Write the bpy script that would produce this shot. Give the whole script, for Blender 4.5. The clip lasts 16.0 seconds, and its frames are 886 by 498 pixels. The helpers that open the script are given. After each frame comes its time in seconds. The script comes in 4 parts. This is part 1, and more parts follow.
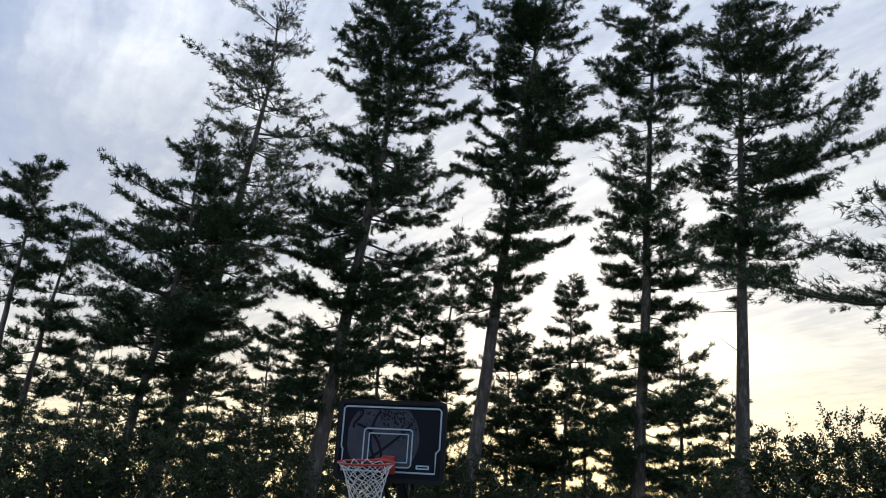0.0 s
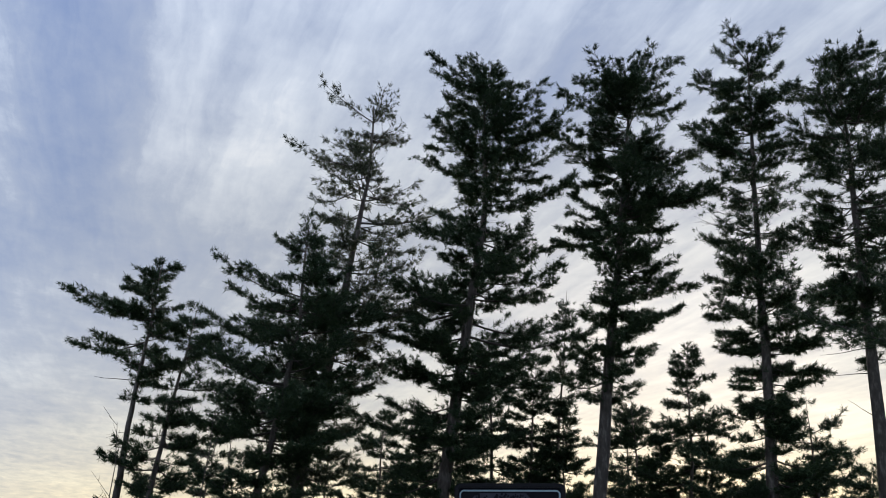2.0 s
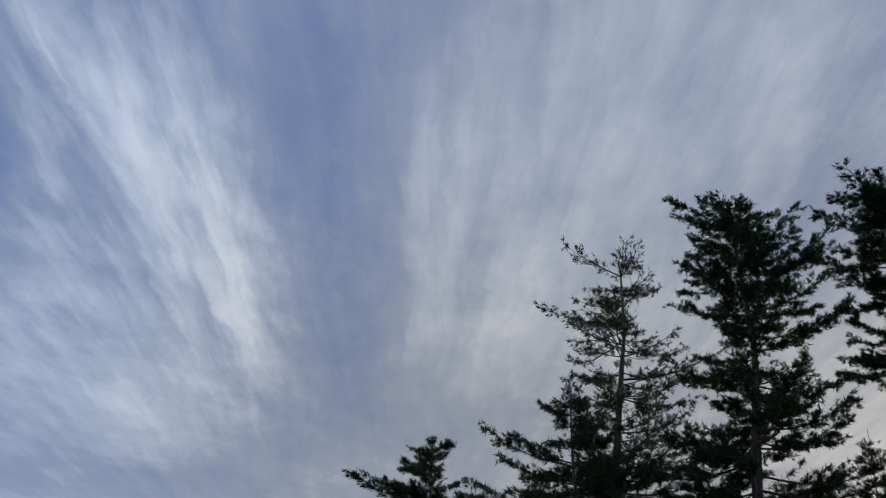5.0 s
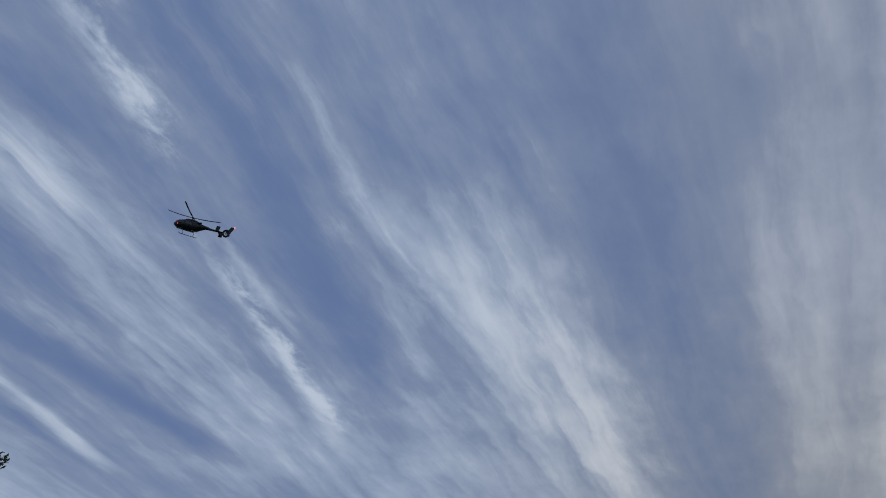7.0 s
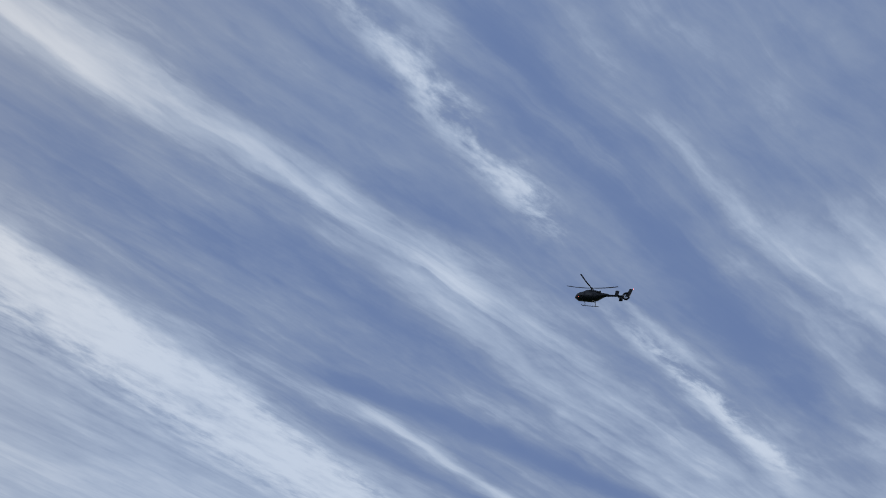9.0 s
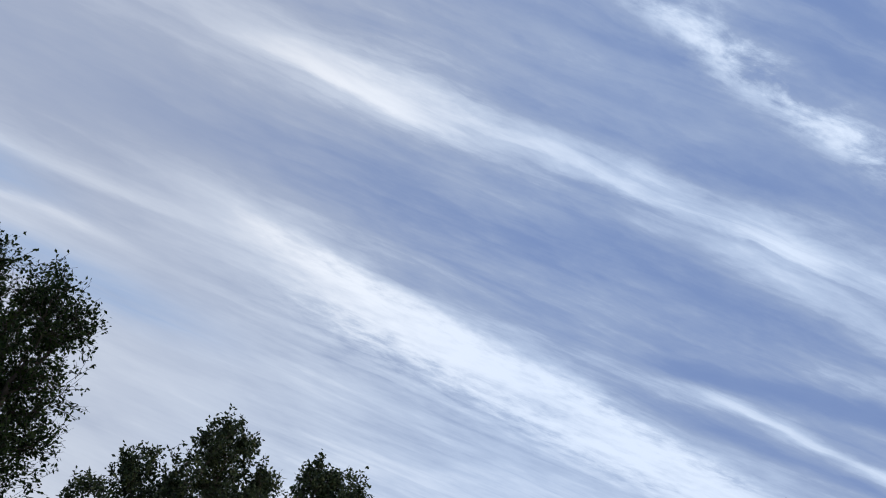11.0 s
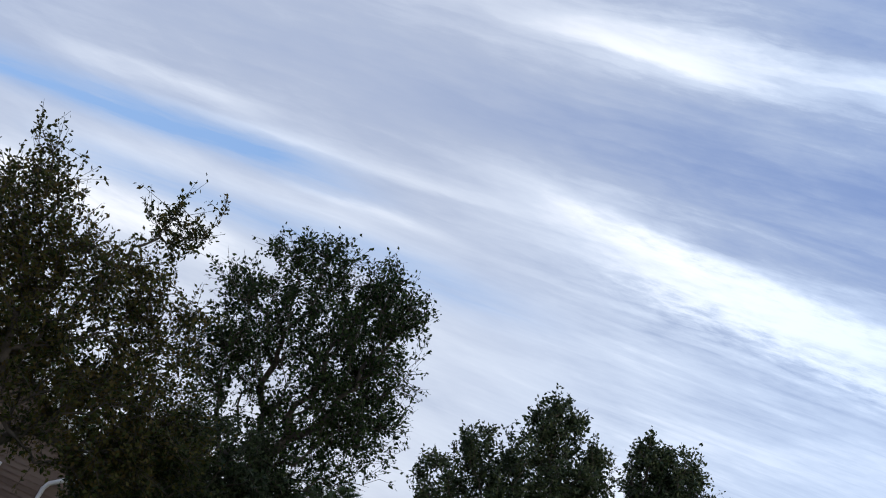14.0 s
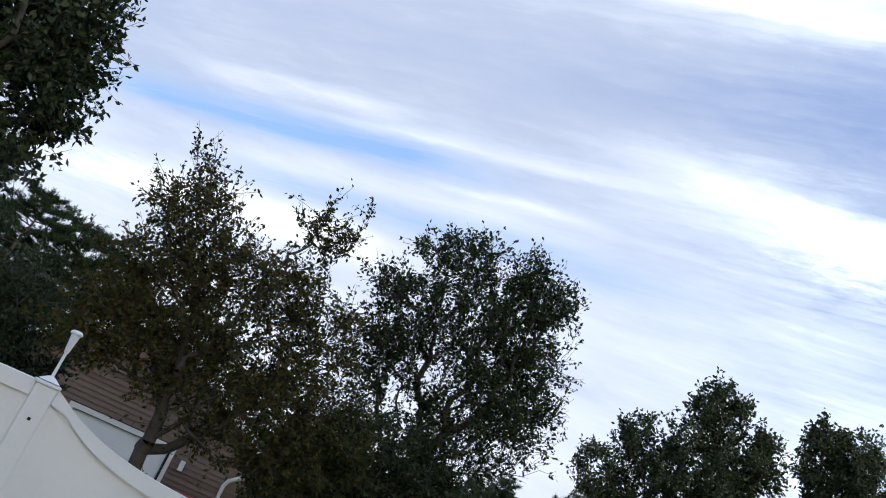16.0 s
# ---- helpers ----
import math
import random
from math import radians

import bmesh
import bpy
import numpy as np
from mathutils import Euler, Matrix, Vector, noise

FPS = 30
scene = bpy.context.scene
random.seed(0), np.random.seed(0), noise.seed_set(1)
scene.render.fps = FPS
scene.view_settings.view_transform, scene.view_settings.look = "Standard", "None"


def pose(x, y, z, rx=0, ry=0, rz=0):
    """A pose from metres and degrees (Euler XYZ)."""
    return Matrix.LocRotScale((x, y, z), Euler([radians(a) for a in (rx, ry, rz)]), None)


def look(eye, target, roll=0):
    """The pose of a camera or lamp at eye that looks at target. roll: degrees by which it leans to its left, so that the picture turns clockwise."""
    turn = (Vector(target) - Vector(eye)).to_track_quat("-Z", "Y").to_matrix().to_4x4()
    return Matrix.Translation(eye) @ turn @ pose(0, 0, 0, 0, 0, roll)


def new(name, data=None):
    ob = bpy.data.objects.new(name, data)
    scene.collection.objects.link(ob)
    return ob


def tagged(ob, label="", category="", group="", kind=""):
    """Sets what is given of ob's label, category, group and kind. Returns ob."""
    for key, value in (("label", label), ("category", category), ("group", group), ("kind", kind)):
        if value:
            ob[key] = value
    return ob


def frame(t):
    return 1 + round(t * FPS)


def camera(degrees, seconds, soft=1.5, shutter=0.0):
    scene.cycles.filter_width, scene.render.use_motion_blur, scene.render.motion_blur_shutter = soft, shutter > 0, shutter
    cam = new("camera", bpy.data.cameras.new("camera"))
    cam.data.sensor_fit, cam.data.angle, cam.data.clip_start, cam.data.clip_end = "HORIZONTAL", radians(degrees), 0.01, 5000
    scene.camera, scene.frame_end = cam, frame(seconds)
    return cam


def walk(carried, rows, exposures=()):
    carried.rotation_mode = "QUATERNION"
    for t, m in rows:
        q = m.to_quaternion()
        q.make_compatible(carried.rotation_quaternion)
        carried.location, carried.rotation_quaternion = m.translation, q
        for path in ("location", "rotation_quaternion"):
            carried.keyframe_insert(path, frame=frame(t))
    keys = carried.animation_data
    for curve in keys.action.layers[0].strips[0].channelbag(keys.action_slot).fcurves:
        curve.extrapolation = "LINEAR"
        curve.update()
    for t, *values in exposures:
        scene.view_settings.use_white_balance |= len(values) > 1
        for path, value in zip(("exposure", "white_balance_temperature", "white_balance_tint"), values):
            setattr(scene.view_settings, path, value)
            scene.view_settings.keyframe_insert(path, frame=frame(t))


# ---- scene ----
EYE = Vector((0.0, 0.0, 2.0))
cam = camera(54.76, 16.0, soft=1.0)
# seconds, then the turn about x, y and z in degrees; the phone turns where it is held
TURNS = [
    (0.0, 108.07, -2.29, -0.75), (0.5, 109.38, -1.39, 1.52), (1.0, 110.92, -0.67, 3.24), (1.5, 112.52, -0.55, 5.00),
    (2.0, 113.12, -1.28, 7.00), (2.5, 113.97, -1.40, 8.89), (3.0, 115.46, -1.14, 10.61), (3.2, 116.19, -1.02, 11.57),
    (5.3, 124.67, -2.77, 28.57), (5.5, 125.60, -3.10, 30.75), (6.0, 127.77, -4.48, 36.84), (6.5, 129.48, -5.62, 43.34),
    (7.0, 130.71, -6.87, 50.40), (7.5, 131.26, -8.64, 57.66), (8.0, 131.29, -10.42, 64.62), (8.5, 130.65, -11.95, 71.79),
    (9.0, 129.43, -13.48, 79.30), (9.5, 127.93, -14.94, 86.19), (10.0, 126.46, -16.25, 92.23), (10.2, 125.81, -16.89, 94.34),
    (12.3, 117.80, -20.52, 114.01), (12.5, 117.28, -21.08, 115.50), (13.0, 115.79, -21.88, 119.10), (13.5, 114.45, -22.82, 122.03),
    (14.0, 113.08, -23.67, 124.69), (14.5, 111.85, -24.43, 127.11), (15.0, 110.69, -24.34, 129.92), (15.5, 109.45, -23.90, 133.07),
    (16.0, 108.00, -23.48, 136.04)]
walk(cam, [(t, pose(*EYE, a, b, c)) for t, a, b, c in TURNS],
     exposures=[(0.0, 1.1), (1.5, 0.85), (3.2, 0.58), (5.5, 0.05), (6.5, 0.17), (7.0, -0.14), (7.5, 0.1), (9.0, 0.08), (10.2, 0.38), (12.5, 0.6), (14.0, 0.8), (16.0, 1.12)])

# ---- sky and light ----
SUN_AZ, SUN_EL = radians(8), radians(9)
SUN = Vector((math.sin(SUN_AZ) * math.cos(SUN_EL), math.cos(SUN_AZ) * math.cos(SUN_EL), math.sin(SUN_EL)))


class Nodes:
    """A short way to write node trees."""

    def __init__(self, tree):
        self.tree = tree
        tree.nodes.clear()

    def add(self, kind, *links, **settings):
        n = self.tree.nodes.new(kind)
        if "operation" in settings:
            n.operation = settings["operation"]
        if "use_clamp" in settings:
            n.use_clamp = settings["use_clamp"]
        if "data_type" in settings:
            n.data_type = settings["data_type"]
        if "blend_type" in settings:
            n.blend_type = settings["blend_type"]
        if "interpolation_type" in settings:
            n.interpolation_type = settings["interpolation_type"]
        for i, value in enumerate(links):
            self.feed(n.inputs[i], value)
        return n

    def feed(self, socket, value):
        if value is None:
            return
        if isinstance(value, bpy.types.NodeSocket):
            self.tree.links.new(value, socket)
        else:
            socket.default_value = value

    def math(self, op, a, b=None, c=None, clamp=False):
        return self.add("ShaderNodeMath", a, b, c, operation=op, use_clamp=clamp).outputs[0]

    def dot(self, v, w):
        return self.add("ShaderNodeVectorMath", v, w, operation="DOT_PRODUCT").outputs["Value"]

    def smooth(self, x, lo, hi):
        n = self.add("ShaderNodeMapRange", x, lo, hi, 0.0, 1.0, interpolation_type="SMOOTHSTEP")
        return n.outputs[0]

    def combine(self, x, y, z):
        return self.add("ShaderNodeCombineXYZ", x, y, z).outputs[0]

    def noise(self, vec, scale, detail=4.0, rough=0.5, distortion=0.0):
        n = self.add("ShaderNodeTexNoise")
        self.feed(n.inputs["Vector"], vec)
        n.inputs["Scale"].default_value, n.inputs["Detail"].default_value = scale, detail
        n.inputs["Roughness"].default_value, n.inputs["Distortion"].default_value = rough, distortion
        return n.outputs[0]

    def ramp(self, fac, stops, mode="LINEAR"):
        n = self.add("ShaderNodeValToRGB", fac)
        r = n.color_ramp
        r.interpolation = mode
        while len(r.elements) < len(stops):
            r.elements.new(1.0)
        for e, (at_, col) in zip(r.elements, stops):
            e.position = at_
            e.color = (col, col, col, 1) if isinstance(col, (int, float)) else (*col, 1)
        return n.outputs[0]

    def mix(self, fac, a, b, blend="MIX"):
        n = self.add("ShaderNodeMix", data_type="RGBA", blend_type=blend)
        self.feed(n.inputs[0], fac)
        self.feed(n.inputs[6], a if isinstance(a, bpy.types.NodeSocket) else (*a, 1))
        self.feed(n.inputs[7], b if isinstance(b, bpy.types.NodeSocket) else (*b, 1))
        return n.outputs[2]


def build_sky():
    w = bpy.data.worlds.new("evening_sky")
    scene.world = w
    w.use_nodes = True
    n = Nodes(w.node_tree)
    way = n.add("ShaderNodeTexCoord").outputs["Generated"]
    z = n.add("ShaderNodeSeparateXYZ", way).outputs[2]
    zc = n.math("MAXIMUM", z, 0.03)
    # the sheet of cirrus: along its bands and across them, in heights of the sheet
    along = n.math("DIVIDE", n.dot(way, (0.454, -0.891, 0)), zc)
    across = n.math("DIVIDE", n.dot(way, (0.891, 0.454, 0)), zc)
    big = n.noise(n.combine(n.math("MULTIPLY", along, 0.8), n.math("MULTIPLY", across, 1.6), 0.3), 1.5, 3)
    fine = n.noise(n.combine(n.math("MULTIPLY", along, 3.4), n.math("MULTIPLY", across, 8.0), 2.0), 2.0, 8, 0.6, 0.4)
    puffs = n.noise(n.combine(along, n.math("MULTIPLY", across, 1.5), 5.0), 5.0, 7, 0.6, 0.3)
    c = n.math("ADD", across, n.math("ADD", n.math("MULTIPLY", n.math("SUBTRACT", big, 0.5), 0.16), n.math("MULTIPLY", n.math("SUBTRACT", fine, 0.5), 0.045)))
    # long combed fibres, in two widths, and patches where they thicken
    wisps = n.noise(n.combine(n.math("MULTIPLY", along, 0.7), n.math("MULTIPLY", c, 5.0), 0.0), 2.2, 8, 0.56, 0.35)
    fibres = n.noise(n.combine(n.math("MULTIPLY", along, 0.9), n.math("MULTIPLY", c, 13.0), 4.0), 1.8, 6, 0.6, 0.5)
    curd = n.noise(n.combine(along, n.math("MULTIPLY", across, 1.7), 7.0), 10.0, 7, 0.64, 0.2)
    patch = n.noise(n.combine(n.math("MULTIPLY", along, 1.1), n.math("MULTIPLY", across, 1.7), 9.0), 2.1, 4)
    body = n.ramp(n.math("DIVIDE", n.math("ADD", c, 4.0), 6.0), [((q + 4) / 6, v) for q, v in (
        (-3.8, .72), (-2.9, .66), (-2.45, .6), (-2.1, .55), (-1.7, .46), (-1.3, .46), (-1.0, .4), (-.7, .4), (-.4, .42), (0, .42), (.4, .5), (1.0, .56), (2.0, .6))], "B_SPLINE")
    melt = n.smooth(along, -3.4, -1.8)
    d = n.math("ADD", 0.5, n.math("MULTIPLY", n.math("SUBTRACT", body, 0.5), n.math("ADD", 0.35, n.math("MULTIPLY", melt, 0.65))))

    def band(centre, slope, width, a0, a1, b0, b1, amount, texture=None, curdle=0.03):
        """One band of cloud, or a gap where amount is negative: its line over the sheet, half width, where it begins and ends."""
        line = n.math("ADD", n.math("ADD", centre, n.math("MULTIPLY", along, slope)), n.math("MULTIPLY", n.math("SUBTRACT", curd, 0.5), curdle))
        off = n.math("DIVIDE", n.math("SUBTRACT", c, line), width)
        bell = n.math("EXPONENT", n.math("MULTIPLY", n.math("MULTIPLY", off, off), -1.0))
        ends = n.math("SUBTRACT", n.smooth(along, a0, a1), n.smooth(along, b0, b1))
        grain = n.math("ADD", 0.1, n.math("MULTIPLY", wisps if texture is None else texture, 1.8))
        return n.math("MULTIPLY", n.math("MULTIPLY", bell, ends), n.math("MULTIPLY", grain, amount))

    clots = n.math("MULTIPLY", n.math("SUBTRACT", curd, 0.38, None, True), 3.2)
    bands = [
        band(-1.20, -.05, .085, -.95, -.6, .1, .6, .32),
        band(-1.2, -.05, .12, -.1, .2, .5, 1.1, .14),
        band(-1.15, -.13, .045, -.8, -.5, -.1, .1, -.22),
        band(-.755, .03, .024, -.85, -.66, -.35, 0, .24, fibres),
        band(-.67, .17, .065, -1.8, -1.4, -.4, -.1, -.26),
        band(-.65, 0, .018, -1.15, -.95, -.7, -.5, .18, fibres),
        band(-.54, 0, .15, -2.6, -1.5, -1.1, -.7, .37),
        band(-.46, .02, .05, -2.5, -1.7, -1.3, -.9, .1),
        band(-.9, .02, .3, -3.2, -2.3, -1.7, -1.1, .28, patch),
        band(-.22, 0, .11, -2.9, -2.3, -.8, -.3, -.18),
        band(-.05, 0, .05, -2.1, -1.7, -1.2, -.85, .13),
        band(.4, .1, .36, -2.6, -1.8, -.7, -.2, .17, patch),
        band(.06, .03, .05, -2.0, -1.5, -1.2, -.8, .08),
        band(.68, 0, .09, -1.8, -1.4, -.9, -.6, -.13),
        band(-1.115, .2, .1, -2.2, -1.6, -.75, -.45, .24),
        band(-1.02, .16, .05, -1.7, -1.4, -.9, -.7, .2, fibres),
        band(-1.52, -.12, .13, -1.2, -.8, .5, 1.0, -.19),
        band(-1.95, -.28, .065, -2.0, -1.5, -.8, -.55, -.34),
        band(-1.98, 0, .04, -1.8, -1.4, -.75, -.6, -.22),
        band(-1.72, .11, .036, -1.7, -1.45, -.9, -.7, .28),
        band(-2.08, .28, .19, -2.2, -1.3, .3, .8, .36, patch),
        band(-2.02, .2, .07, -1.4, -1.0, .1, .5, .22, clots),
        band(-2.3, .15, .16, -1.6, -1.0, -.1, .5, .2, clots),
        band(-1.68, 0, .22, -.4, .1, 1.2, 2.0, -.07),
        band(-2.05, 0, .05, .35, .8, 1.4, 1.9, .22),
        band(-2.36, 0, .04, .6, .9, 1.15, 1.5, .26),
        band(-1.93, 0, .06, 1.1, 1.5, 1.8, 2.2, .26),
        band(-2.55, 0, .12, .6, 1.0, 2.0, 2.6, .14),
        band(-3.2, -.05, .3, 1.7, 2.3, 4.2, 5.0, .45, puffs),
        # the crisp, curdled trails
        band(-.772, .286, .04, -.75, -.6, -.35, .05, .34, clots, .06),
        band(-.90, .13, .026, -1.65, -1.45, -1.15, -.75, .44, n.math("ADD", n.math("MULTIPLY", clots, 0.8), n.math("MULTIPLY", fine, 0.45)), .06),
        band(-.925, .06, .016, -1.25, -1.1, -.95, -.8, .2, fibres)]
    for b in bands:
        d = n.math("ADD", d, b)
    calm = n.math("MULTIPLY", n.smooth(z, 0.2, 0.55), n.math("SUBTRACT", 1.0, n.math("MULTIPLY", n.smooth(c, -0.4, 0.0), 0.55)))
    combed = n.math("MULTIPLY", n.math("SUBTRACT", wisps, 0.5), 0.62)
    combed = n.math("ADD", combed, n.math("MULTIPLY", n.math("SUBTRACT", fibres, 0.5), n.math("MULTIPLY", patch, 0.55)))
    combed = n.math("ADD", combed, n.math("MULTIPLY", n.math("SUBTRACT", fine, 0.5), n.math("MULTIPLY", puffs, 0.5)))
    combed = n.math("ADD", combed, n.math("MULTIPLY", n.math("SUBTRACT", patch, 0.5), 0.3))
    combed = n.math("ADD", combed, n.math("MULTIPLY", n.math("SUBTRACT", puffs, 0.5), 0.42))
    combed = n.math("ADD", combed, n.math("MULTIPLY", n.math("SUBTRACT", curd, 0.5), n.math("MULTIPLY", patch, 0.35)))
    combed = n.math("MULTIPLY", combed, n.math("SUBTRACT", 1.0, n.math("MULTIPLY", n.smooth(along, -0.1, 0.7), 0.5)))
    d = n.math("ADD", d, n.math("MULTIPLY", combed, n.math("ADD", 0.3, n.math("MULTIPLY", calm, 0.7))))
    # soft flat heaps low down, where the sheet is seen edge on
    heaps = n.noise(n.add("ShaderNodeVectorMath", way, (2.2, 2.2, 9.0), operation="MULTIPLY").outputs[0], 2.6, 6, 0.55, 0.3)
    d = n.math("ADD", d, n.math("MULTIPLY", n.math("SUBTRACT", heaps, 0.5), n.math("SUBTRACT", 0.75, n.math("MULTIPLY", n.smooth(z, 0.15, 0.5), 0.65))))
    # softer to the south, where the veil is thick
    soft = n.math("SUBTRACT", 1.0, n.math("MULTIPLY", n.smooth(along, -0.2, 0.7), 0.42))
    d = n.math("ADD", n.math("MULTIPLY", n.math("SUBTRACT", d, 0.56), soft), 0.56)
    d = n.math("ADD", 0.51, n.math("MULTIPLY", n.math("TANH", n.math("MULTIPLY", n.math("SUBTRACT", d, 0.5), 2.35)), 0.54))
    sky = n.add("ShaderNodeTexSky")
    sky.sky_type, sky.sun_disc, sky.sun_elevation, sky.sun_rotation = "NISHITA", False, SUN_EL, SUN_AZ
    sky.air_density, sky.dust_density = 1.0, 1.5
    clear = n.add("ShaderNodeVectorMath", sky.outputs[0], (0.055, 0.06, 0.075), operation="MULTIPLY").outputs[0]
    clear = n.mix(0.75, clear, (0.15, 0.27, 0.53))
    veil = n.ramp(d, [(0.0, (.125, .178, .335)), (0.2, (.15, .203, .35)), (0.5, (.23, .28, .40)), (0.75, (.355, .412, .525)), (1.0, (.565, .61, .695))])
    # the veil never opens quite, but for a rift of clear blue and a paler one below it
    rift = n.math("ADD", band(-2.2, 0, .13, .75, 1.5, 2.4, 3.0, 1.0), band(-2.8, 0, .2, .2, 1.0, 2.2, 2.9, .55), None, True)
    col = n.mix(rift, n.mix(0.06, veil, clear), clear)
    # towards the hidden sun the cloud is lit through, warm close to the horizon
    near = n.dot(way, tuple(SUN))
    glow = n.math("POWER", n.math("MAXIMUM", near, 0.0), 38.0)
    low = n.math("EXPONENT", n.math("MULTIPLY", n.math("MAXIMUM", z, 0.0), -5.5))
    warm = n.mix(low, (.85, .86, .92), (1.0, .76, .38))
    lit = n.math("MULTIPLY", glow, n.math("ADD", 0.06, n.math("MULTIPLY", d, 0.42)))
    flat_way = n.add("ShaderNodeVectorMath", n.add("ShaderNodeVectorMath", way, (1, 1, 0), operation="MULTIPLY").outputs[0], operation="NORMALIZE").outputs[0]
    sheet = n.math("DIVIDE", z, 0.17)
    belt = n.math("MULTIPLY", n.math("EXPONENT", n.math("MULTIPLY", n.math("MULTIPLY", sheet, sheet), -1.0)), n.smooth(n.dot(flat_way, (SUN.x, SUN.y, 0)), 0.35, 0.9))
    lit = n.math("ADD", lit, n.math("MULTIPLY", belt, n.math("ADD", 0.05, n.math("MULTIPLY", puffs, 0.6))))
    col = n.add("ShaderNodeVectorMath", col, n.add("ShaderNodeVectorMath", warm, n.combine(lit, lit, lit), operation="MULTIPLY").outputs[0], operation="ADD").outputs[0]
    col = n.mix(n.math("MULTIPLY", belt, 1.0, None, True), col, n.add("ShaderNodeVectorMath", col, (1.08, 1.0, 0.62), operation="MULTIPLY").outputs[0])
    haze = n.math("MULTIPLY", n.math("EXPONENT", n.math("MULTIPLY", n.math("MAXIMUM", z, 0.0), -9.0)), 0.35)
    col = n.mix(haze, col, n.mix(belt, (.43, .45, .49), (.62, .52, .33)))
    # the side of the sky towards the sun is less blue
    sunny = n.smooth(n.dot(flat_way, (SUN.x, SUN.y, 0)), 0.4, 1.0)
    sunny = n.math("MULTIPLY", sunny, n.math("SUBTRACT", 1.0, n.math("MULTIPLY", n.smooth(z, 0.35, 0.7), 0.8)))
    col = n.mix(sunny, col, n.add("ShaderNodeVectorMath", col, (1.17, 1.03, 0.81), operation="MULTIPLY").outputs[0])
    # and bluest at right angles to it
    cool = n.smooth(n.dot(flat_way, (-1.0, 0.1, 0)), 0.55, 1.0)
    col = n.mix(cool, col, n.add("ShaderNodeVectorMath", col, (0.95, 1.0, 1.05), operation="MULTIPLY").outputs[0])
    grey = n.smooth(n.dot(flat_way, (-0.6, -0.8, 0)), 0.75, 1.0)
    col = n.mix(grey, col, n.add("ShaderNodeVectorMath", col, (1.16, 1.09, 1.0), operation="MULTIPLY").outputs[0])
    back = n.add("ShaderNodeBackground", col, 1.0)
    n.add("ShaderNodeOutputWorld", back.outputs[0])


build_sky()
sun = new("sun", bpy.data.lights.new("sun", "SUN"))
sun.data.energy, sun.data.angle, sun.data.color = 1.0, radians(16), (1.0, 0.9, 0.78)
sun.matrix_world = look(SUN * 50, (0, 0, 0))


# ---- materials ----
def surface(name, cols, rough=0.7, scale=8.0, bump=0.2, metal=0.0, stretch=(1, 1, 1), spread="object", fine=40.0, through_light=0.0, spec=0.4):
    """A material whose colour runs through cols, by grain at two scales, or from piece to piece."""
    m = bpy.data.materials.new(name)
    m.use_nodes = True
    n = Nodes(m.node_tree)
    at_ = n.add("ShaderNodeMapping", n.add("ShaderNodeTexCoord").outputs["Object"])
    at_.inputs["Scale"].default_value = stretch
    coarse = n.noise(at_.outputs[0], scale, 5)
    grain = n.noise(at_.outputs[0], fine, 4)
    fac = n.math("ADD", n.math("MULTIPLY", coarse, 0.7), n.math("MULTIPLY", grain, 0.3))
    if spread == "island":
        piece = n.add("ShaderNodeNewGeometry").outputs["Random Per Island"]
        fac = n.math("ADD", n.math("MULTIPLY", coarse, 0.5), n.math("MULTIPLY", piece, 0.5))
    elif spread == "piece":
        piece = n.add("ShaderNodeObjectInfo").outputs["Random"]
        fac = n.math("ADD", n.math("MULTIPLY", fac, 0.6), n.math("MULTIPLY", piece, 0.4))
    k = len(cols)
    col = n.ramp(fac, [(0.3 + 0.4 * i / max(1, k - 1), c) for i, c in enumerate(cols)])
    b = n.add("ShaderNodeBsdfPrincipled")
    n.feed(b.inputs["Base Color"], col)
    b.inputs["Metallic"].default_value = metal
    b.inputs["Specular IOR Level"].default_value = spec
    n.feed(b.inputs["Roughness"], n.math("ADD", rough - 0.08, n.math("MULTIPLY", grain, 0.16)))
    if bump:
        bp = n.add("ShaderNodeBump")
        bp.inputs["Strength"].default_value, bp.inputs["Distance"].default_value = bump, 0.02
        n.feed(bp.inputs["Height"], fac)
        n.feed(b.inputs["Normal"], bp.outputs[0])
    result = b.outputs[0]
    if through_light:
        t = n.add("ShaderNodeBsdfTranslucent", col)
        s = n.add("ShaderNodeMixShader", through_light, b.outputs[0], t.outputs[0])
        result = s.outputs[0]
    n.add("ShaderNodeOutputMaterial", result)
    return m


def glowing(name, col, strength):
    m = bpy.data.materials.new(name)
    m.use_nodes = True
    n = Nodes(m.node_tree)
    n.add("ShaderNodeOutputMaterial", n.add("ShaderNodeEmission", (*col, 1), strength).outputs[0])
    return m


NEEDLES = surface("pine_needles", [(.02, .04, .02), (.038, .068, .032), (.068, .1, .046)], .6, 0.5, 0, spread="island", through_light=.15, spec=.2)
NEEDLES_THIN = surface("sparse_pine_needles", [(.035, .05, .028), (.07, .09, .045), (.1, .11, .06)], .6, 0.5, 0, spread="island", through_light=.25)
BARK = surface("pine_bark", [(.05, .042, .036), (.1, .085, .072), (.2, .18, .16)], .9, 7, 1.0, stretch=(1, 1, .3), fine=24)
BARK_PALE = surface("pale_pine_bark", [(.05, .043, .037), (.09, .078, .066), (.22, .2, .175)], .9, 7, 1.0, stretch=(1, 1, .35), fine=24)
TWIG = surface("twig_bark", [(.045, .038, .032), (.09, .078, .066)], .9, 5, .3)
LEAF_GREEN = surface("green_leaves", [(.014, .03, .012), (.03, .054, .018), (.056, .084, .028)], .55, .8, 0, spread="island", through_light=.25, spec=.12)
